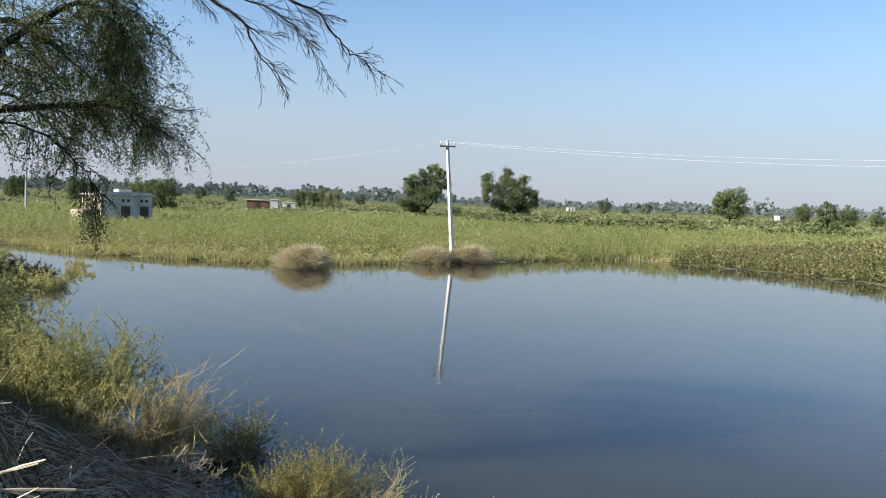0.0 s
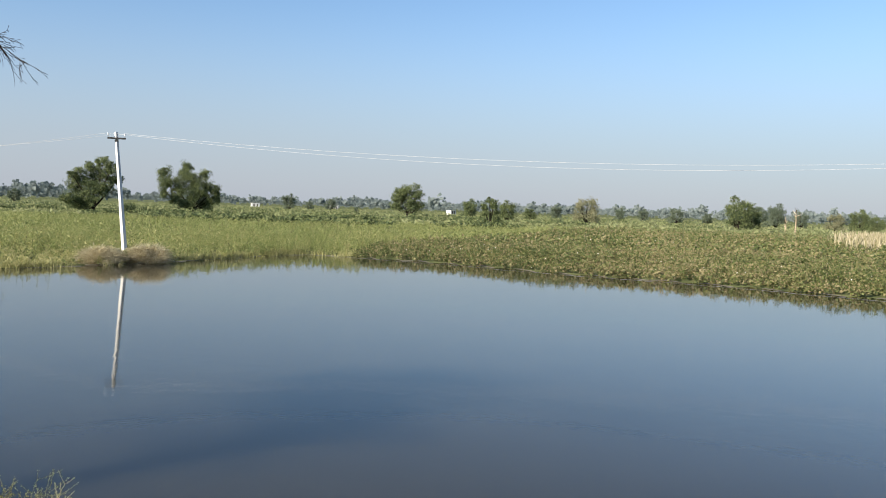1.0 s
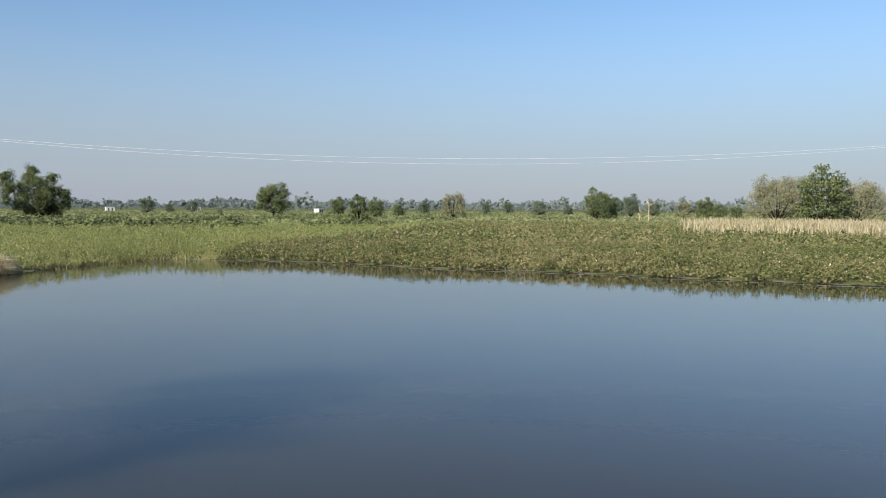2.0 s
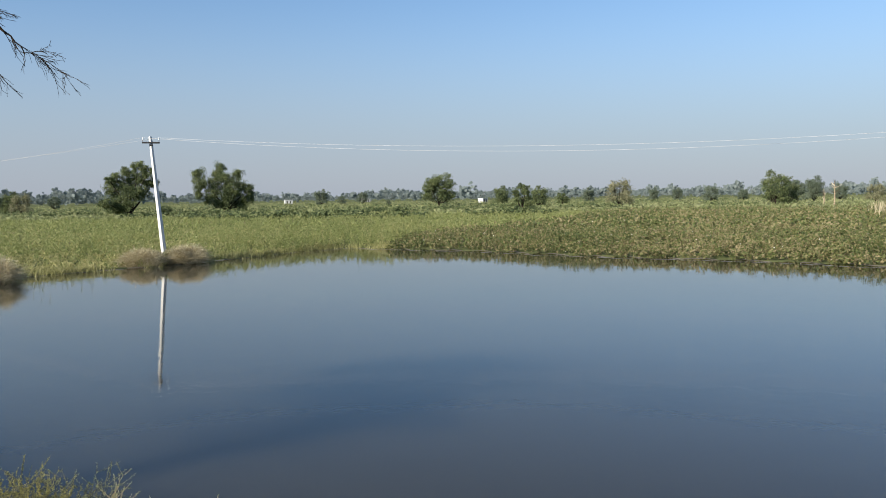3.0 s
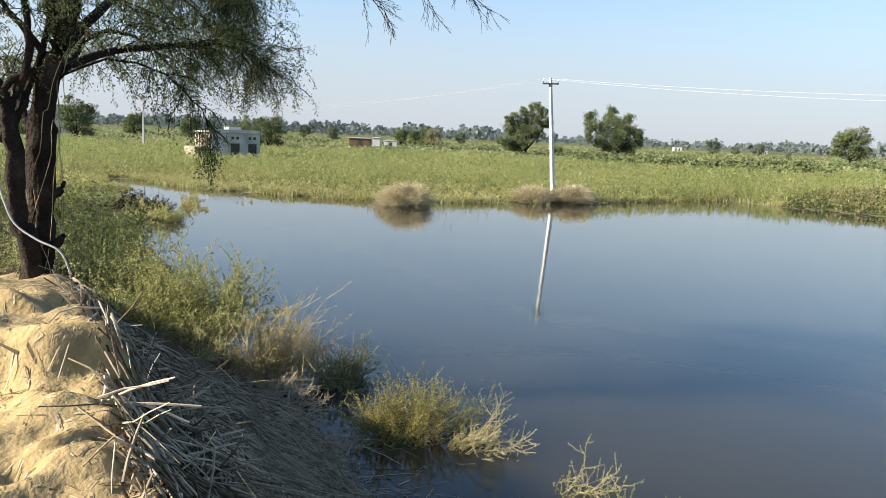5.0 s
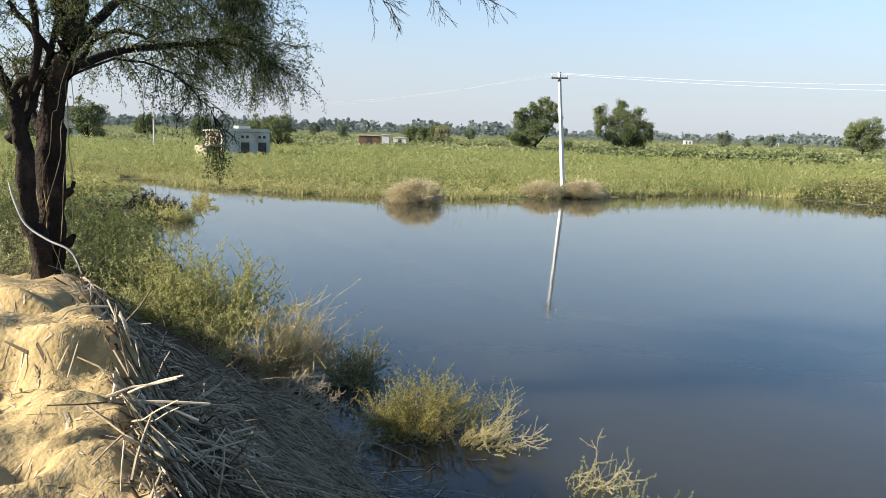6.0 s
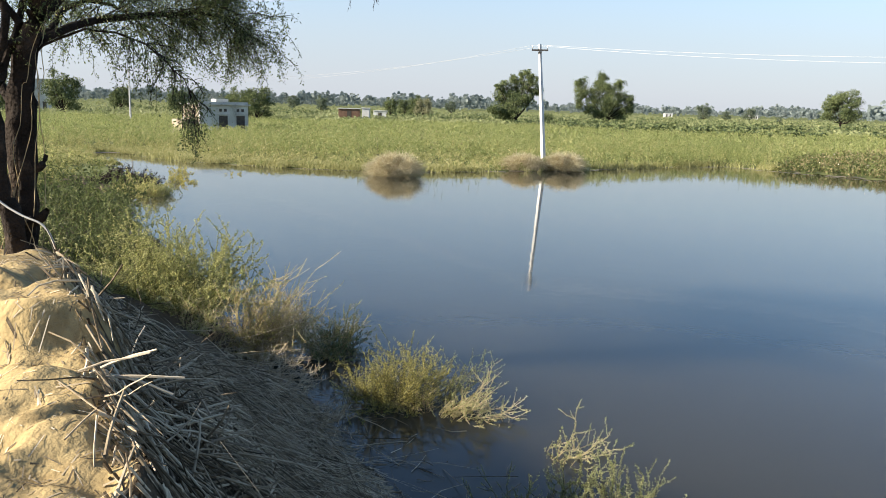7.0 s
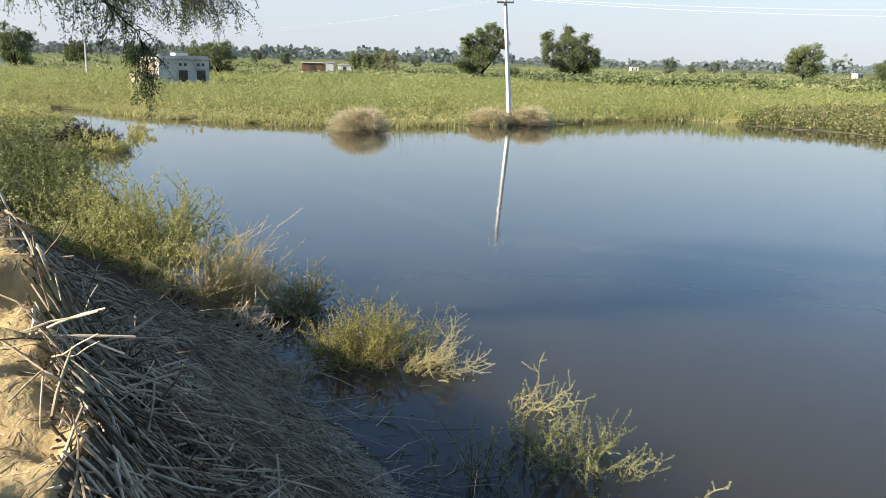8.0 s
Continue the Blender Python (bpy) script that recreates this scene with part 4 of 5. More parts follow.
# ---- the drooping tree on the bank ----
def bank_tree():
    r = np.random.default_rng(17)
    t = thing("tree", "leaning dark-barked tree with fine drooping foliage on the bank", "tree", (-6.02, 8.83, land_at(-6.02, 8.83) - 0.05))
    o = np.array(t.location)

    def wobble(pts, n, amp):
        line = smooth_line(pts, n)
        return line + r.normal(size=line.shape) * amp

    def limb(name, pts, r0, r1, n=16, amp=0.012, sides=9, label=""):
        line = wobble(pts, n, amp)
        v, f = tubes([(line - o, np.linspace(r0, r1, n) * r.uniform(0.9, 1.12, n))], sides)
        if sides > 10:                      # furrows that run up the trunk
            axis = np.repeat(line - o, sides, axis=0)
            v = axis + (v - axis) * (1 + 0.16 * r.normal(size=sides)[np.tile(np.arange(sides), n)] + 0.07 * r.normal(size=n * sides))[:, None]
        part(name, mesh_of(name, v, f, M_BARK, smooth=True), M_BARK, t, label)
        return line

    z0 = o[2]
    main = limb("trunk", [(-6.1, 8.85, z0 - 0.3), (-6.04, 8.85, z0 + 0.1), (-5.98, 8.85, 2.2), (-5.94, 8.85, 2.87), (-5.92, 8.85, 3.33), (-5.88, 8.86, 3.72), (-5.79, 8.9, 4.11), (-5.69, 8.95, 4.43), (-5.63, 9.0, 4.75), (-5.56, 9.05, 5.1), (-5.5, 9.15, 5.7)], 0.17, 0.07, 36, 0.012, 18, "dark furrowed main trunk")
    second = limb("trunk", [(-5.86, 8.62, z0 - 0.2), (-5.93, 8.55, 2.04), (-6.02, 8.5, 2.3), (-6.04, 8.5, 2.88), (-6.07, 8.5, 3.32), (-6.1, 8.5, 3.54), (-6.17, 8.5, 3.72), (-6.3, 8.48, 3.97), (-6.5, 8.4, 4.5), (-6.65, 8.3, 5.3)], 0.115, 0.04, 30, 0.01, 14, "dark leaning second trunk")
    limb("limb", [(-6.1, 8.5, 3.5), (-5.97, 8.55, 3.83), (-5.88, 8.57, 4.08), (-5.86, 8.57, 4.39), (-5.89, 8.57, 4.69), (-6.0, 8.55, 5.1)], 0.055, 0.03, 14, 0.006, 8)
    limb("limb", [(-6.21, 8.6, 4.75), (-6.08, 8.6, 4.6), (-5.93, 8.62, 4.45), (-5.8, 8.75, 4.2)], 0.03, 0.045, 10, 0.006, 8)
    limb("limb", [(-6.17, 8.5, 3.74), (-6.03, 8.52, 3.88), (-5.9, 8.6, 3.97), (-5.8, 8.8, 4.05)], 0.04, 0.035, 10, 0.006, 8)
    l1 = limb("limb", [(-5.9, 8.9, 3.95), (-5.54, 9.6, 4.31), (-5.35, 10.39, 4.46), (-5.07, 11.19, 4.59), (-4.9, 11.7, 4.65), (-4.7, 12.1, 4.6), (-4.5, 12.4, 4.45)], 0.055, 0.01)
    l2 = limb("limb", [(-5.82, 8.96, 4.15), (-5.7, 9.27, 4.5), (-5.5, 9.7, 4.95), (-5.2, 10.2, 5.5), (-4.95, 10.7, 5.85), (-4.85, 11.3, 5.9), (-4.7, 11.7, 5.6)], 0.075, 0.012)
    l3 = limb("limb", [(-5.85, 8.95, 3.85), (-5.35, 9.02, 4.14), (-4.85, 9.07, 4.15), (-4.42, 9.1, 3.95), (-4.14, 9.22, 3.65), (-4.0, 9.26, 3.35)], 0.017, 0.005)
    l4 = limb("limb", [(-5.6, 9.1, 5.2), (-5.1, 9.5, 5.9), (-4.9, 10.0, 6.2), (-4.7, 10.6, 6.1), (-4.55, 11.0, 5.8), (-4.5, 11.3, 5.4)], 0.06, 0.01)
    l5 = limb("limb", [(-5.9, 8.9, 3.9), (-6.0, 9.6, 4.2), (-6.2, 10.4, 4.6), (-6.1, 11.4, 4.7), (-5.9, 12.3, 4.3)], 0.06, 0.01)
    l6 = limb("limb", [(-6.2, 8.5, 3.2), (-6.05, 8.6, 3.5), (-5.95, 8.75, 3.9), (-5.8, 8.9, 4.6), (-5.5, 8.9, 5.4), (-5.0, 9.1, 6.1)], 0.06, 0.015)
    l7 = limb("limb", [(-5.6, 9.1, 5.0), (-5.6, 9.9, 5.4), (-5.7, 10.8, 5.6), (-5.5, 11.8, 5.3), (-5.2, 12.6, 4.8)], 0.05, 0.01)
    l8 = limb("limb", [(-6.45, 8.4, 4.4), (-6.6, 8.7, 5.0), (-6.7, 9.3, 5.3), (-6.6, 10.1, 5.2), (-6.5, 10.8, 4.7)], 0.05, 0.01)
    # limb mostly out of view, added so that its leaves shade the trunk
    l9 = limb("limb", [(-5.75, 9.0, 4.6), (-6.3, 8.8, 5.6), (-7.1, 8.5, 6.3), (-8.0, 8.2, 6.5), (-8.9, 7.9, 6.1)], 0.08, 0.012)
    l10 = limb("limb", [(-6.42, 8.42, 4.2), (-6.2, 8.3, 4.7), (-5.9, 8.1, 5.0), (-5.5, 7.95, 5.05), (-5.2, 7.9, 4.9)], 0.04, 0.008)
    l11 = limb("limb", [(-6.0, 8.85, 3.2), (-6.5, 9.2, 3.8), (-7.0, 9.8, 4.2), (-7.3, 10.6, 4.2)], 0.05, 0.008)
    for k in range(7):
        a = r.uniform(0, 6.28)
        base = main if k < 5 else second
        idx = np.linspace(1, len(base) * 0.75, 12).astype(int)
        spin = a + np.linspace(0, r.normal() * 2.0, 12)
        rad = np.linspace(0.27, 0.13, 12) * (1.0 if k < 5 else 0.65)
        pts = base[idx] - o + np.stack([np.cos(spin) * rad, np.sin(spin) * rad, r.normal(size=12) * 0.03], -1) + r.normal(size=(12, 3)) * 0.025
        v, f = tubes([(smooth_line(pts, 30), np.full(30, 0.0045))], 5)
        part("vine", mesh_of("vine", v, f, M_DRY), M_DRY, t, "thin dry vine climbing the trunk")
    limb("broken_branch", [(-5.9, 8.85, 2.55), (-5.72, 8.85, 2.62), (-5.66, 8.86, 2.75)], 0.07, 0.02, 6, 0.005, 7, "short broken branch stub")
    limb("broken_branch", [(-5.95, 8.8, 1.95), (-5.7, 8.75, 2.02), (-5.6, 8.72, 2.12)], 0.09, 0.03, 6, 0.005, 7, "short broken branch stub")
    # hanging twigs and their leaflets
    twig_lines, leaf_at, leaf_way = [], [], []

    def spray(start, way, length, droop, leafy, rad=0.007):
        n = 7
        p, w, pts = np.array(start), unit(np.array(way)), [np.array(start)]
        for _ in range(n - 1):
            w = unit(w + np.array([0, 0, -droop]) + r.normal(size=3) * 0.16)
            p = p + w * length / (n - 1)
            pts.append(p)
        pts = np.array(pts)
        twig_lines.append((pts - o, np.linspace(rad, rad * 0.3, n)))
        if leafy:
            k = int(leafy * 1.25 * length)
            f = r.random(k) ** 0.8 * (n - 1.001)
            i = f.astype(int)
            at = pts[i] + (pts[i + 1] - pts[i]) * (f - i)[:, None]
            side = unit(r.normal(size=(k, 3)))
            leaf_at.append(at + side * r.uniform(0.005, 0.085, (k, 1)) - o)
            leaf_way.append(side + [0, 0, -0.5])
        return pts

    for line, count, dens, reach in ((l1, 70, 90, 1.0), (l2, 76, 80, 1.1), (l3, 20, 45, 0.45), (l4, 62, 85, 1.1), (l5, 26, 55, 0.8), (l7, 56, 85, 1.1), (l8, 30, 70, 0.9), (l9, 30, 70, 1.2), (l10, 26, 60, 0.5), (l11, 30, 60, 0.7), (main[20:], 20, 80, 0.9), (second[14:], 18, 80, 0.9)):
        for _ in range(count):
            f = 0.15 + 0.85 * r.random() ** 0.8
            i = min(len(line) - 1, int(f * len(line)))
            out = unit(line[min(i + 1, len(line) - 1)] - line[max(i - 1, 0)])
            way = out * 0.9 + unit(r.normal(size=3)) * 0.9 + [0, 0, 0.1]
            main_twig = spray(line[i], way, reach * r.uniform(0.6, 1.25), 0.13, dens * 0.5, 0.008)
            for j in range(1, 6):
                if r.random() < 0.95:
                    w2 = unit(main_twig[j + 1] - main_twig[j]) + unit(r.normal(size=3)) * 0.9
                    spray(main_twig[j], w2, reach * r.uniform(0.22, 0.6), 0.17, dens * 0.8, 0.004)
    # long weeping strands in front of the pump house
    for _ in range(34):
        i = r.integers(int(len(l3) * 0.45), len(l3))
        spray(l3[i] + r.normal(size=3) * 0.08, [r.normal() * 0.25, r.normal() * 0.25, -0.7], r.uniform(0.35, 0.75), 0.4, 75, 0.004)
    for _ in range(120):
        b = (l1, l1, l2, l7)[r.integers(0, 4)][r.integers(6, 16)]
        spray(b, [r.normal() * 0.5, r.normal() * 0.4, -0.3], r.uniform(0.4, 0.95), 0.5, 62, 0.005)
    twig_lines = [(p, q) for p, q in twig_lines if p[0, 1] + o[1] < 10.0 or p[-1, 2] + o[2] > 3.45]
    v, f = tubes(twig_lines, 3)
    part("hanging_branchwork", mesh_of("twigs", v, f, M_TWIG), M_TWIG, t, "thin dark hanging twigs")
    at, way = np.concatenate(leaf_at), np.concatenate(leaf_way)
    open_below = at[:, 2] + o[2] > np.where(at[:, 1] + o[1] > 10.0, 3.36 + 0.4 * vnoise(at[:, 0] * 2.3 + 40, at[:, 1] * 2.3), 0)
    at, way = at[open_below], way[open_below]
    v, f = leaf_quads(at, way, r.uniform(0.024, 0.052, len(at)), r.uniform(0.011, 0.021, len(at)))
    part("foliage", mesh_of("foliage", v, f, M_LEAF), M_LEAF, t, "fine dark green feathery foliage")
    # light green shoots near the fork of the trunk, sunlight put into their colour
    shoots = np.concatenate([line[r.integers(2, 12, 16)] + r.normal(size=(16, 3)) * 0.12 for line in (l1, l2, l9, l8)])
    at = np.repeat(shoots, 26, axis=0) + r.normal(size=(len(shoots) * 26, 3)) * 0.07 - o
    v, f = leaf_quads(at, r.normal(size=at.shape), r.uniform(0.025, 0.05, len(at)), r.uniform(0.014, 0.024, len(at)))
    part("young_foliage", mesh_of("young_foliage", v, f, M_PALE), M_PALE, t, "light green shoots tinted as if sunlit")
    # the bare limb that arches out over the water
    bare_lines = []

    def fork(start, way, length, rad, depth):
        n = 7
        p, w, pts = np.array(start), unit(np.array(way)), [np.array(start)]
        for _ in range(n - 1):
            w = unit(w + r.normal(size=3) * 0.1 + np.array([0.02, 0, -0.05]))
            p = p + w * length / (n - 1)
            pts.append(p)
        pts = np.array(pts)
        bare_lines.append((pts - o, np.linspace(rad, max(rad * 0.35, 0.0014), n)))
        if depth:
            for j in range(1, n):
                for _ in range(2 if depth > 1 else 1):
                    if r.random() < 0.5:
                        w2 = unit(pts[j] - pts[j - 1]) + unit(r.normal(size=3)) * 0.55
                        fork(pts[j], w2, length * r.uniform(0.35, 0.65), max(rad * 0.5, 0.0018), depth - 1)

    arch = limb("bare_limb", [(-5.5, 9.2, 5.9), (-4.8, 8.8, 6.2), (-3.9, 8.2, 6.0), (-3.2, 7.7, 5.65), (-2.6, 7.4, 5.35), (-2.23, 7.4, 5.19), (-1.95, 7.4, 5.02), (-1.87, 7.4, 4.89), (-1.77, 7.4, 4.72), (-1.6, 7.4, 4.54)], 0.032, 0.003, 30, 0.008, 7, "leafless arching limb over the water")
    arch2 = limb("bare_limb", [(-3.9, 8.2, 6.0), (-3.0, 7.7, 5.85), (-2.2, 7.45, 5.55), (-1.5, 7.4, 5.21), (-1.27, 7.4, 5.11), (-1.11, 7.4, 4.94), (-0.97, 7.4, 4.78), (-0.83, 7.4, 4.71)], 0.022, 0.003, 26, 0.008, 7, "leafless arching limb over the water")
    arch3 = limb("bare_limb", [(-2.9, 7.7, 5.55), (-2.3, 7.5, 5.32), (-1.88, 7.4, 5.2), (-1.67, 7.4, 5.12), (-1.47, 7.4, 4.98), (-1.3, 7.4, 4.8)], 0.012, 0.0025, 18, 0.008, 6, "leafless arching limb over the water")
    for line, a in ((arch, 12), (arch2, 8), (arch3, 6)):
        for i in range(a, len(line)):
            for _ in range(2):
                if r.random() < 0.65:
                    w2 = unit(line[i] - line[i - 1]) + unit(r.normal(size=3)) * 0.5
                    fork(line[i], w2, r.uniform(0.14, 0.32), 0.0036, 2 if i % 2 else 1)
    v, f = tubes(bare_lines, 4)
    part("bare_branchwork", mesh_of("bare_twigs", v, f, M_TWIG), M_TWIG, t, "leafless dark twigs")


bank_tree()


# ---- shrubs on the bank and in the shallows ----
def shrub(label, at, height, spread, stems, leaf_mat, leaf_len, leaf_dens, lean=(0, 0), stem_mat=None, seed=1, dome=0.55, name="shrub"):
    """Many wiry stems that fork, with small leaves along them."""
    r = np.random.default_rng(seed)
    x, y, z = at
    t = thing(name, label, "shrub", at)
    lines, la, lw, single_stems = [], [], [], seed < 20
    for _ in range(stems):
        first = len(lines)
        a, q = r.uniform(0, 2 * np.pi), np.sqrt(r.random())
        root = np.array([np.cos(a) * q * spread * 0.28, np.sin(a) * q * spread * 0.28, -0.05])
        way = unit(np.array([np.cos(a) * q * spread * dome / height + lean[0], np.sin(a) * q * spread * dome / height + lean[1], 0.9]) + r.normal(size=3) * 0.3)
        ln = height * r.uniform(0.65, 1.15) * (1.1 - 0.35 * q)
        n = 7
        p, w, pts = root, way, [root]
        for _ in range(n - 1):
            w = unit(w + r.normal(size=3) * 0.21 + np.array([lean[0], lean[1], 0.0]) * 0.08)
            p = p + w * ln / (n - 1)
            pts.append(p)
        pts = np.array(pts)
        lines.append((pts, np.linspace(0.0065, 0.002, n)))
        kids = [pts]
        for j in range(1, n):
            for _ in range(2):
                if r.random() < 0.75:
                    w2 = unit(unit(pts[j] - pts[j - 1]) + unit(r.normal(size=3)) * 1.15 + [0, 0, 0.2])
                    l2 = ln * r.uniform(0.1, 0.3)
                    twig = np.array([pts[j], pts[j] + w2 * l2 * 0.5, pts[j] + w2 * l2 + [0, 0, 0.02]])
                    lines.append((twig, np.array([0.0035, 0.0025, 0.0015])))
                    kids.append(twig)
        for line in kids:
            seg = np.linalg.norm(np.diff(line, axis=0), axis=1)
            k = max(1, int(seg.sum() * leaf_dens))
            f = r.random(k) ** 0.75 * (len(line) - 1.001)
            i = f.astype(int)
            c = line[i] + (line[i + 1] - line[i]) * (f - i)[:, None]
            sd = unit(unit(r.normal(size=(k, 3))) + unit(line[i + 1] - line[i]) * 0.75)
            la.append(c + sd * leaf_len * 0.45), lw.append(sd)
        if single_stems:
            v, f = tubes(lines[first:], 3)
            part("stem", mesh_of("stem", v, f, stem_mat or M_DRY), stem_mat or M_DRY, t)
    if not single_stems:
        v, f = tubes(lines, 3)
        tagged(part("branchwork", mesh_of("branchwork", v, f, stem_mat or M_DRY), stem_mat or M_DRY, t), kind="stuff")
    c, w = np.concatenate(la), np.concatenate(lw)
    k = c[:, 2] + z > -0.03
    c, w = c[k], w[k]
    v, f = leaf_quads(c, w, leaf_len * r.uniform(0.6, 1.3, len(c)), leaf_len * 0.36 * r.uniform(0.7, 1.3, len(c)))
    tagged(part("foliage", mesh_of("foliage", v, f, leaf_mat), leaf_mat, t), kind="stuff")
    return t


def on_land(x, y, sink=0.02):
    return (x, y, max(land_at(x, y), -0.12) - sink)


shrub("bushy green shrub on the lower bank", on_land(-5.35, 11.35), 1.4, 2.1, 190, M_SHRUB, 0.038, 105, (0.06, 0.0), stem_mat=M_STEM, seed=1, dome=0.85)
shrub("bushy green shrub on the lower bank", on_land(-6.4, 12.1), 1.1, 1.8, 100, M_SHRUB, 0.036, 80, (0.1, 0.0), stem_mat=M_STEM, seed=2, dome=0.7)
shrub("bushy pale green shrub on the lower bank", on_land(-4.6, 10.1), 0.5, 1.3, 60, M_PALE, 0.03, 75, (0.1, 0.1), stem_mat=M_DRY, seed=3, dome=0.8)
shrub("half-dry shrub of straight tan stems at the waterline", on_land(-3.75, 10.2), 1.25, 0.8, 120, M_YELLOW, 0.026, 48, (0.55, 0.0), seed=4, dome=0.5)
shrub("half-dry shrub of straight tan stems at the waterline", on_land(-3.7, 9.95), 1.0, 0.7, 80, M_DRY, 0.024, 16, (0.9, 0.1), seed=5, dome=0.4)
shrub("small dark green shrub with pale twig tips in the shallows", on_land(-2.75, 10.6), 0.82, 0.55, 80, M_THICKET, 0.03, 85, (0.1, 0.0), stem_mat=M_DRY, seed=6, dome=0.7)
shrub("yellow-green shrub standing in the shallows", on_land(-1.5, 9.0), 0.82, 0.85, 170, M_YELLOW, 0.024, 95, (0.05, 0.0), M_STEM, seed=7, dome=0.8)
shrub("wiry green shrub standing in the shallows", on_land(-1.1, 9.05), 0.95, 0.5, 20, M_PALE, 0.021, 80, (0.75, 0.1), M_STEM, seed=8)
shrub("pale yellow shrub leaning over the water", on_land(-1.0, 8.65), 0.9, 0.4, 52, M_PALE, 0.02, 120, (1.45, 0.0), M_DRY, seed=9, dome=0.4)
shrub("wiry pale green shrub half sunk in the water", on_land(0.12, 7.75), 0.85, 0.35, 13, M_PALE, 0.019, 170, (1.25, 0.0), M_DRY, seed=10, dome=0.4)
shrub("pale yellow shrub standing in the shallows", on_land(0.78, 6.5), 0.72, 0.75, 50, M_PALE, 0.019, 190, (0.12, 0.05), M_STEM, seed=11, dome=0.6)
shrub("wiry green shrub standing in the shallows", on_land(-0.08, 6.35), 0.6, 0.7, 20, M_SHRUB, 0.018, 130, (0.0, 0.0), stem_mat=M_STEM, seed=12)
shrub("wiry green shrub standing in the shallows", on_land(0.3, 6.9), 0.6, 0.5, 12, M_SHRUB, 0.024, 80, (0.0, 0.0), stem_mat=M_STEM, seed=16)
shrub("wiry pale green shrub half sunk in the water", on_land(1.55, 6.05), 0.55, 0.3, 7, M_PALE, 0.019, 170, (1.1, 0.1), M_DRY, seed=13)
shrub("wiry pale green sprig half sunk in the water", on_land(1.05, 6.55), 0.5, 0.2, 5, M_PALE, 0.019, 150, (1.5, 0.0), M_DRY, seed=17)
shrub("dry brown twigs in front of a green shrub", on_land(-1.32, 8.75), 0.42, 0.45, 24, M_DRY, 0.02, 14, (0.1, 0.0), M_DRY, seed=18, dome=0.7)
shrub("dry bleached scrub hanging over the lower bank", on_land(-4.2, 9.9), 0.5, 0.8, 26, M_DRY, 0.02, 8, (0.5, 0.0), M_DRY, seed=19, dome=0.7)
shrub("grey leafless scrub on the lower bank", on_land(-3.0, 8.6), 0.45, 1.5, 70, M_DRY, 0.03, 10, (0.3, 0.0), M_STRAW, seed=14, dome=0.9)
shrub("grey leafless scrub on the lower bank", on_land(-2.3, 7.7), 0.35, 1.3, 60, M_DRY, 0.03, 10, (0.3, 0.0), M_STRAW, seed=15, dome=0.9)
# sparse sprigs that stand out of the water near the far corner
for x, y, h, k in ((-14.5, 31.7, 0.6, 41), (-15.5, 33.9, 0.75, 42), (-14.9, 32.6, 0.45, 43), (-14.0, 36.4, 0.3, 44), (-16.6, 36.8, 0.5, 45)):
    shrub("thin sprig of drowned weed in open water", on_land(x, y), h, 1.1, 12, M_YELLOW, 0.09, 40, (0.15, 0.0), M_STEM, seed=k, dome=0.8, name="weed_sprig")
# thickets further along the bank
shrub("dense dark green shrub beside the tree on the bank", on_land(-7.3, 12.2), 1.1, 1.9, 90, M_THICKET, 0.055, 40, stem_mat=M_STEM, seed=21, dome=0.8)
shrub("dense dark green shrub along the bank", on_land(-8.6, 14.4), 1.1, 2.2, 100, M_THICKET, 0.06, 38, stem_mat=M_STEM, seed=22, dome=0.8)
shrub("dense dark green shrub along the bank", on_land(-10.8, 18.0), 1.2, 2.6, 110, M_THICKET, 0.085, 30, stem_mat=M_STEM, seed=23, dome=0.8)
shrub("dense dark green shrub along the bank", on_land(-12.7, 21.6), 1.3, 2.8, 120, M_THICKET, 0.1, 24, stem_mat=M_STEM, seed=24, dome=0.8)
shrub("yellow-green grassy shrub at the waterline", on_land(-14.0, 27.4), 0.85, 2.4, 130, M_SHRUB, 0.08, 34, (0.3, 0), seed=25, dome=0.8)
shrub("dark brushwood heap at the waterline", on_land(-16.6, 31.4), 0.7, 3.6, 150, M_BARK, 0.09, 24, (0.3, 0), M_BARK, seed=26)
shrub("leafy green sapling beside the trunk", on_land(-7.7, 11.0), 0.9, 1.2, 40, M_PALE, 0.045, 40, stem_mat=M_STEM, seed=27)
# next two: dark leaf colour stands in for the shade behind the trunk
shrub("leafy green shrub behind the trunk", on_land(-9.6, 12.6), 1.2, 2.6, 80, M_THICKET, 0.055, 42, stem_mat=M_STEM, seed=28)
shrub("leafy green shrub behind the trunk", on_land(-12.0, 16.0), 1.5, 3.0, 80, M_THICKET, 0.065, 42, stem_mat=M_STEM, seed=29)
shrub("leafy green shrub behind the trunk", on_land(-15.4, 22.6), 1.7, 3.6, 90, M_SHRUB, 0.09, 34, stem_mat=M_STEM, seed=30)
shrub("low green shrub beside the tree's foot", on_land(-5.75, 9.75), 0.6, 1.0, 40, M_SHRUB, 0.042, 40, (0.2, 0), stem_mat=M_STEM, seed=31)
shrub("low green shrub beside the tree's foot", on_land(-7.4, 9.2), 0.7, 1.4, 45, M_PALE, 0.045, 38, stem_mat=M_STEM, seed=32)

# a pale hose that hangs from the trunk
v, f = tubes([(smooth_line([(-6.13, 8.36, 2.75), (-6.08, 8.36, 2.55), (-5.95, 8.36, 2.28), (-5.68, 8.36, 2.11), (-5.45, 8.38, 2.01), (-5.35, 8.4, 1.84), (-5.3, 8.4, 1.62)], 28), np.full(28, 0.012))], 7)
single("hose", mesh_of("hose", v, f, M_PIPE, smooth=True), "pale plastic hose hanging from the tree trunk", "hose")


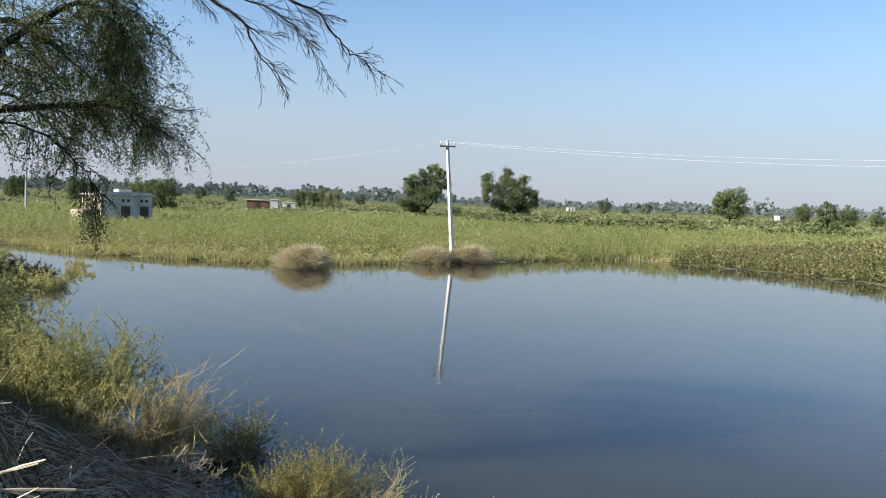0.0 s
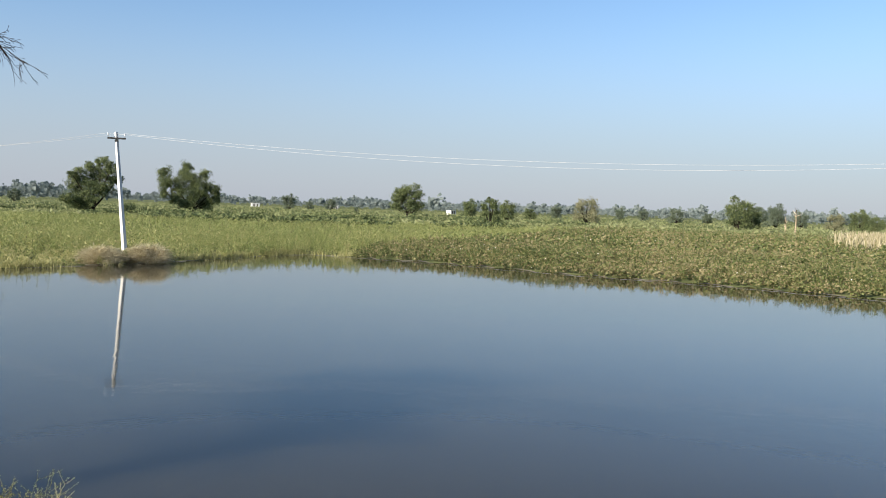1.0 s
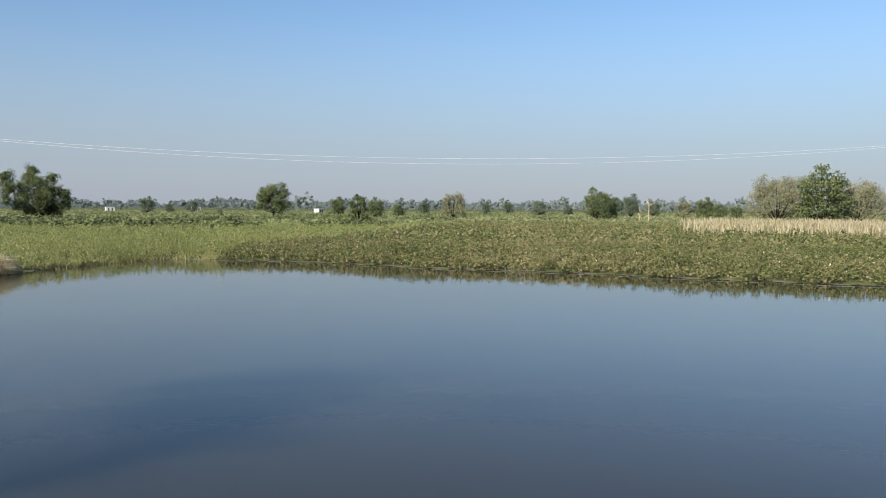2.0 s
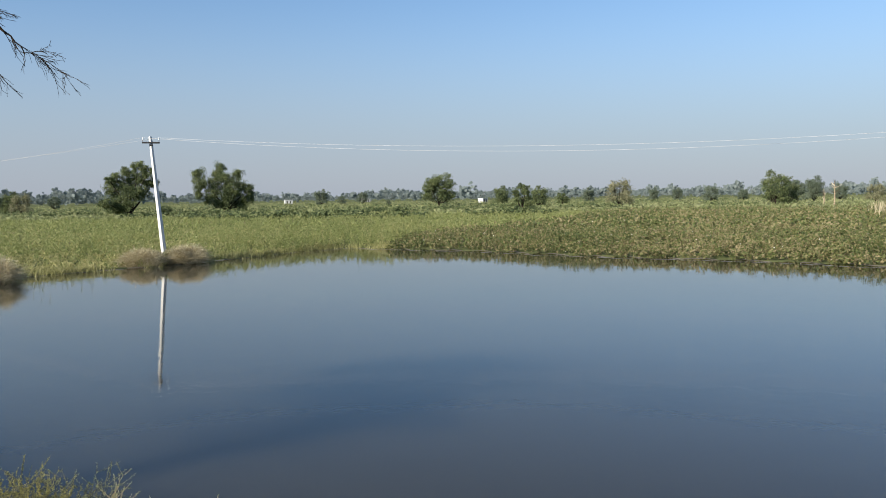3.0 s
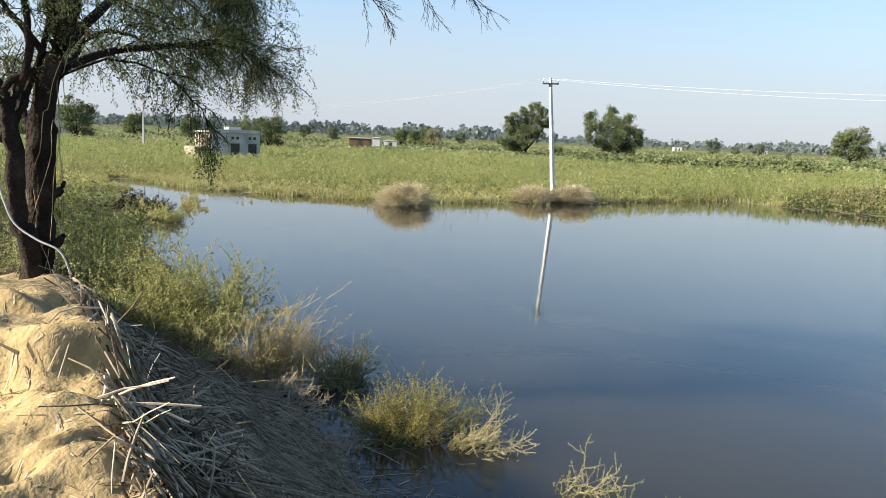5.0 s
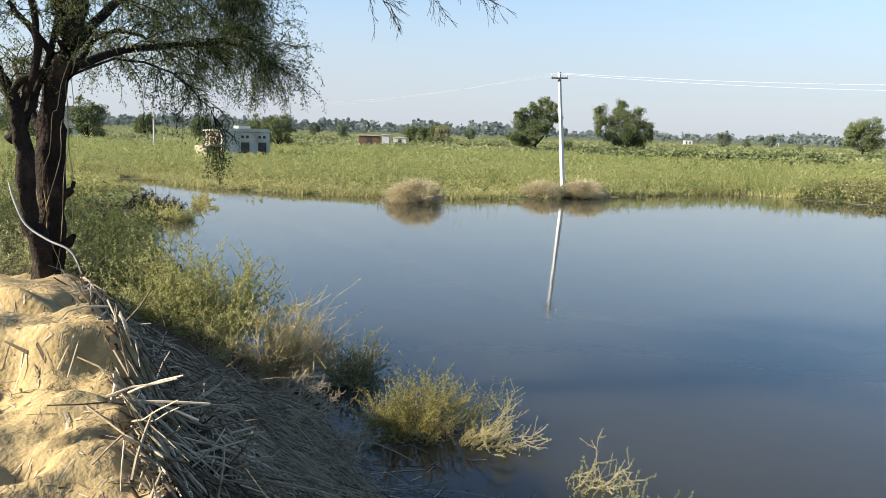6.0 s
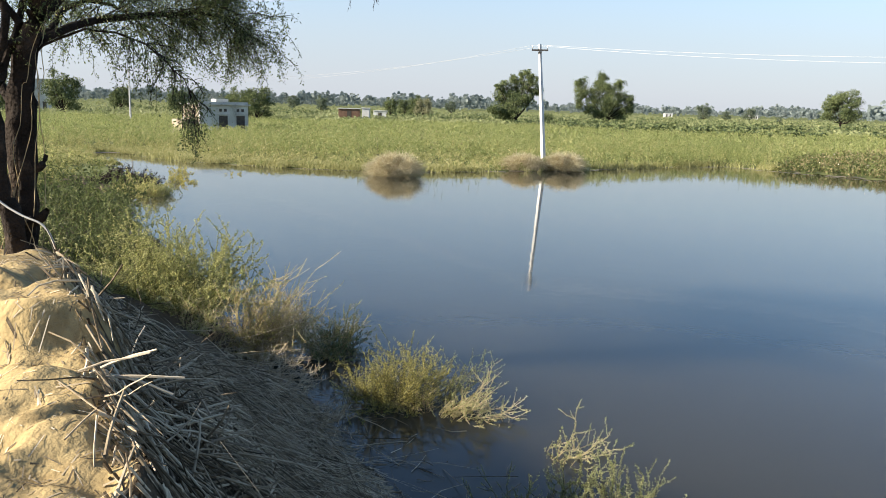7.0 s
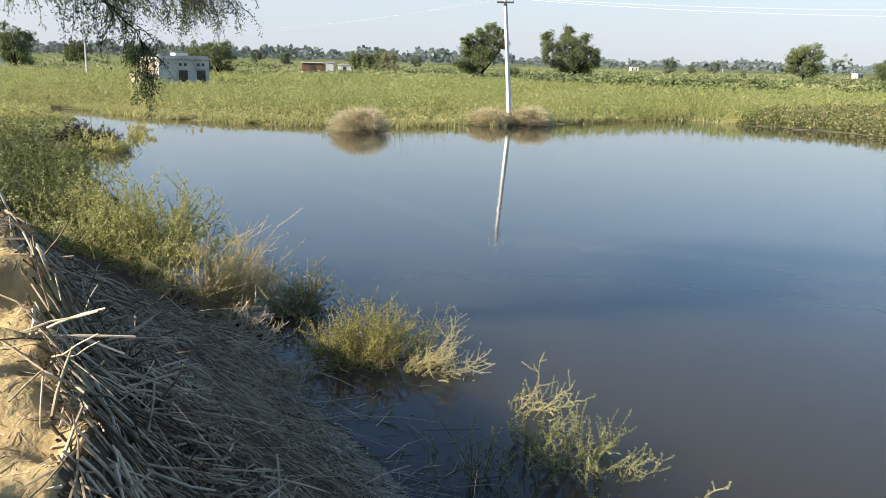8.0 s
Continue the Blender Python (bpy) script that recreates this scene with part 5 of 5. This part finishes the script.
# ---- the heap of dry stalks that hangs down the bank ----
def stalk_mesh(r, length, rad):
    n = 4
    x = np.linspace(0, length, n)
    bend = r.normal() * 0.05 * length
    pts = np.stack([x, bend * np.sin(x / length * np.pi) + r.normal(size=n) * 0.004, r.normal() * 0.03 * length * np.sin(x / length * np.pi) + r.normal(size=n) * 0.004], -1)
    return tubes([(pts, np.linspace(rad, rad * 0.6, n))], 5)


def straw_heap():
    r = np.random.default_rng(77)
    heap = thing("stalk_heap", "heap of grey weathered crop stalks sliding down the bank", "dry stalks", (0, 0, 0))
    kinds = []
    for k in range(20):                      # eight slender, four long and thin, eight thick and broken short
        ln = 0.12 + (0.4 if k < 8 else 1.0) * r.random() if k < 12 else r.uniform(0.1, 0.4)
        v, f = stalk_mesh(r, ln, r.uniform(0.0035, 0.0075) if k < 8 else r.uniform(0.0022, 0.0038) if k < 12 else r.uniform(0.0055, 0.0095))
        kinds.append((ln, mesh_of("stalk", v, f, M_STALK), v, f))

    def lie(s, u, spin, lift, pitch_extra):
        x, y = NX * s - NY * u, NY * s + NX * u
        w2 = np.array([NX * np.cos(spin) - NY * np.sin(spin), NY * np.cos(spin) + NX * np.sin(spin)])
        z = land_at(x, y)
        e = 0.3
        slope = (land_at(x + w2[0] * e, y + w2[1] * e) - z) / e
        way = unit(np.array([w2[0], w2[1], slope + pitch_extra]))
        m = Vector(way).to_track_quat("X", "Z").to_matrix().to_4x4()
        return Matrix.Translation((x, y, max(z, -0.05) + lift)) @ m @ Matrix.Rotation(r.uniform(0, 6.28), 4, "X")

    def pick():
        u = r.uniform(0.4, 8.3)
        s = 0.22 + 2.14 * r.random() ** 1.1
        spin = r.normal() * 0.75 - 0.45 + 2.2 * (vnoise(np.array([u * 1.1]), np.array([s * 1.1]))[0] - 0.5)
        if s < 0.6:
            spin = r.normal() * 1.0 - 0.2
        elif r.random() < 0.3:
            spin = r.uniform(-3.1, 3.1)
        return s, u, spin, 0.005 + (0.05 + 0.15 * min(1, s / 0.8)) * r.random() ** 1.4 * (0.35 + 1.3 * vnoise(np.array([u * 2.4 + 50]), np.array([s * 2.4]))[0]), r.normal() * 0.3 + 0.04

    for k in range(180):
        s, u, spin, lift, pe = pick()
        ln, me, _, _ = kinds[r.integers(0, 8 if s < 0.8 else 12)]
        if k % 9 == 0 and ln < 0.6:
            pe, lift = r.uniform(0.3, 1.4), 0.03
        ob = part("stalk", me, M_STALK, heap)
        ob.matrix_basis = lie(s, u, spin, lift + 0.03, pe)
    vs, fs, base = [], [], 0
    for _ in range(7400):
        place_at = pick()
        low = place_at[0] > 1.0
        ln, _, v, f = kinds[r.integers(8, 12) if low and r.random() < 0.65 else (r.integers(0, 8) if r.random() < 0.6 else r.integers(12, 20)) if place_at[0] < 0.8 else r.integers(0, 20)]
        m = np.array(lie(*place_at))
        if low:
            m[:3, 1:3] *= 0.7
        vs.append(v @ m[:3, :3].T + m[:3, 3]), fs.append(f + base)
        base += len(v)
    ob = part("stalk_tangle", mesh_of("stalk_tangle", np.concatenate(vs), np.concatenate(fs), M_STRAW), M_STRAW, heap)
    tagged(ob, kind="stuff")
    # bundles that stand up at the lip
    bunch = [(r.uniform(0.26, 0.9), r.uniform(3.9, 5.8), r.normal() * 0.9, r.uniform(-0.2, 1.6)) for _ in range(24)]
    for k in range(230):
        ln, me, _, _ = kinds[r.integers(12, 20) if k % 4 else r.integers(0, 8)]
        ob = part("stalk", me, M_STALK, heap)
        if k % 4 == 1:
            ob.material_slots[0].link = "OBJECT"
            ob.material_slots[0].material = M_PALESTALK
        s, u, spin, up = bunch[r.integers(0, 24)]
        if k % 3 == 0:
            s, u, spin, up = r.uniform(0.35, 1.2), r.uniform(3.6, 6.2), r.uniform(-3.1, 3.1), r.uniform(-0.1, 0.5)
        ob.matrix_basis = lie(s + r.normal() * 0.08, u + r.normal() * 0.12, spin + r.normal() * 0.4, 0.01 + 0.05 * r.random(), up + r.normal() * 0.25)
    for _ in range(16):
        ob = part("stalk", kinds[r.integers(8, 12)][1], M_STALK, heap)
        ob.matrix_basis = lie(r.uniform(0.9, 1.9), r.uniform(2.2, 6.0), r.normal() * 0.25 - 0.75, 0.16, 0.12) @ Matrix.Diagonal((1.5, 1.3, 1.3, 1))
    # chips and bits that lie flat, thick in the hollows
    n = 24000
    u, s = r.uniform(1.5, 9.5, n), r.uniform(-1.2, 2.8, n)
    x, y = NX * s - NY * u, NY * s + NX * u
    keep = np.where(s > 0.05 + 0.25 * r.random(n), r.random(n) < 0.6, r.random(n) < 0.3 + 0.65 * smoothstep(0.56, 0.8, vnoise(x * 1.9 + 4, y * 1.9)))
    x, y, s = x[keep], y[keep], s[keep]
    n = len(x)
    a, ln, wd = r.uniform(0, 6.28, n), np.where(s > 0.5, r.uniform(0.03, 0.15, n), 0.02 + 0.15 * r.random(n) ** 2.0), r.uniform(0.0015, 0.0042, n)
    ex, ey, raised = np.cos(a) * ln / 2, np.sin(a) * ln / 2, 0.005 + 0.05 * r.random(n) * (s > 0.3)
    wx, wy, corners = -np.sin(a) * wd, np.cos(a) * wd, []
    for p, q in ((-1, -1), (1, -1), (1, 1), (-1, 1)):
        px, py = x + p * ex + q * wx, y + p * ey + q * wy
        corners.append(np.stack([px, py, np.maximum(land(px, py), -0.02) + raised + 0.3 * ln * r.random(n) * (p > 0) * (s > 0.3)], -1))
    v, f = np.stack(corners, 1).reshape(-1, 3), np.arange(4 * n).reshape(-1, 4)
    single("stalk_litter", mesh_of("stalk_litter", v, f, M_STRAW), "broken bits of dry stalk strewn over the sand", "litter", kind="stuff")


straw_heap()


# twigs that float at the waterline
def floating_twigs():
    r = np.random.default_rng(9)
    lines = []
    for _ in range(150):
        u, s = r.uniform(2.0, 8.5), SHORE_S + np.abs(r.normal()) * 0.55 - 0.15
        x, y = NX * s - NY * u, NY * s + NX * u
        a, ln = r.uniform(0, 6.28), r.uniform(0.1, 0.7)
        p = np.array([x, y, 0.005 + 0.02 * r.random()])
        w = np.array([math.cos(a), math.sin(a), r.normal() * 0.06]) * ln
        lines.append((np.array([p, p + w * 0.5 + r.normal(size=3) * 0.02, p + w]), np.array([0.004, 0.004, 0.002])))
    v, f = tubes(lines, 3)
    single("floating_twigs", mesh_of("floating_twigs", v, f, M_STRAW), "grey twigs and stalks afloat at the waterline", "litter", kind="stuff")


floating_twigs()
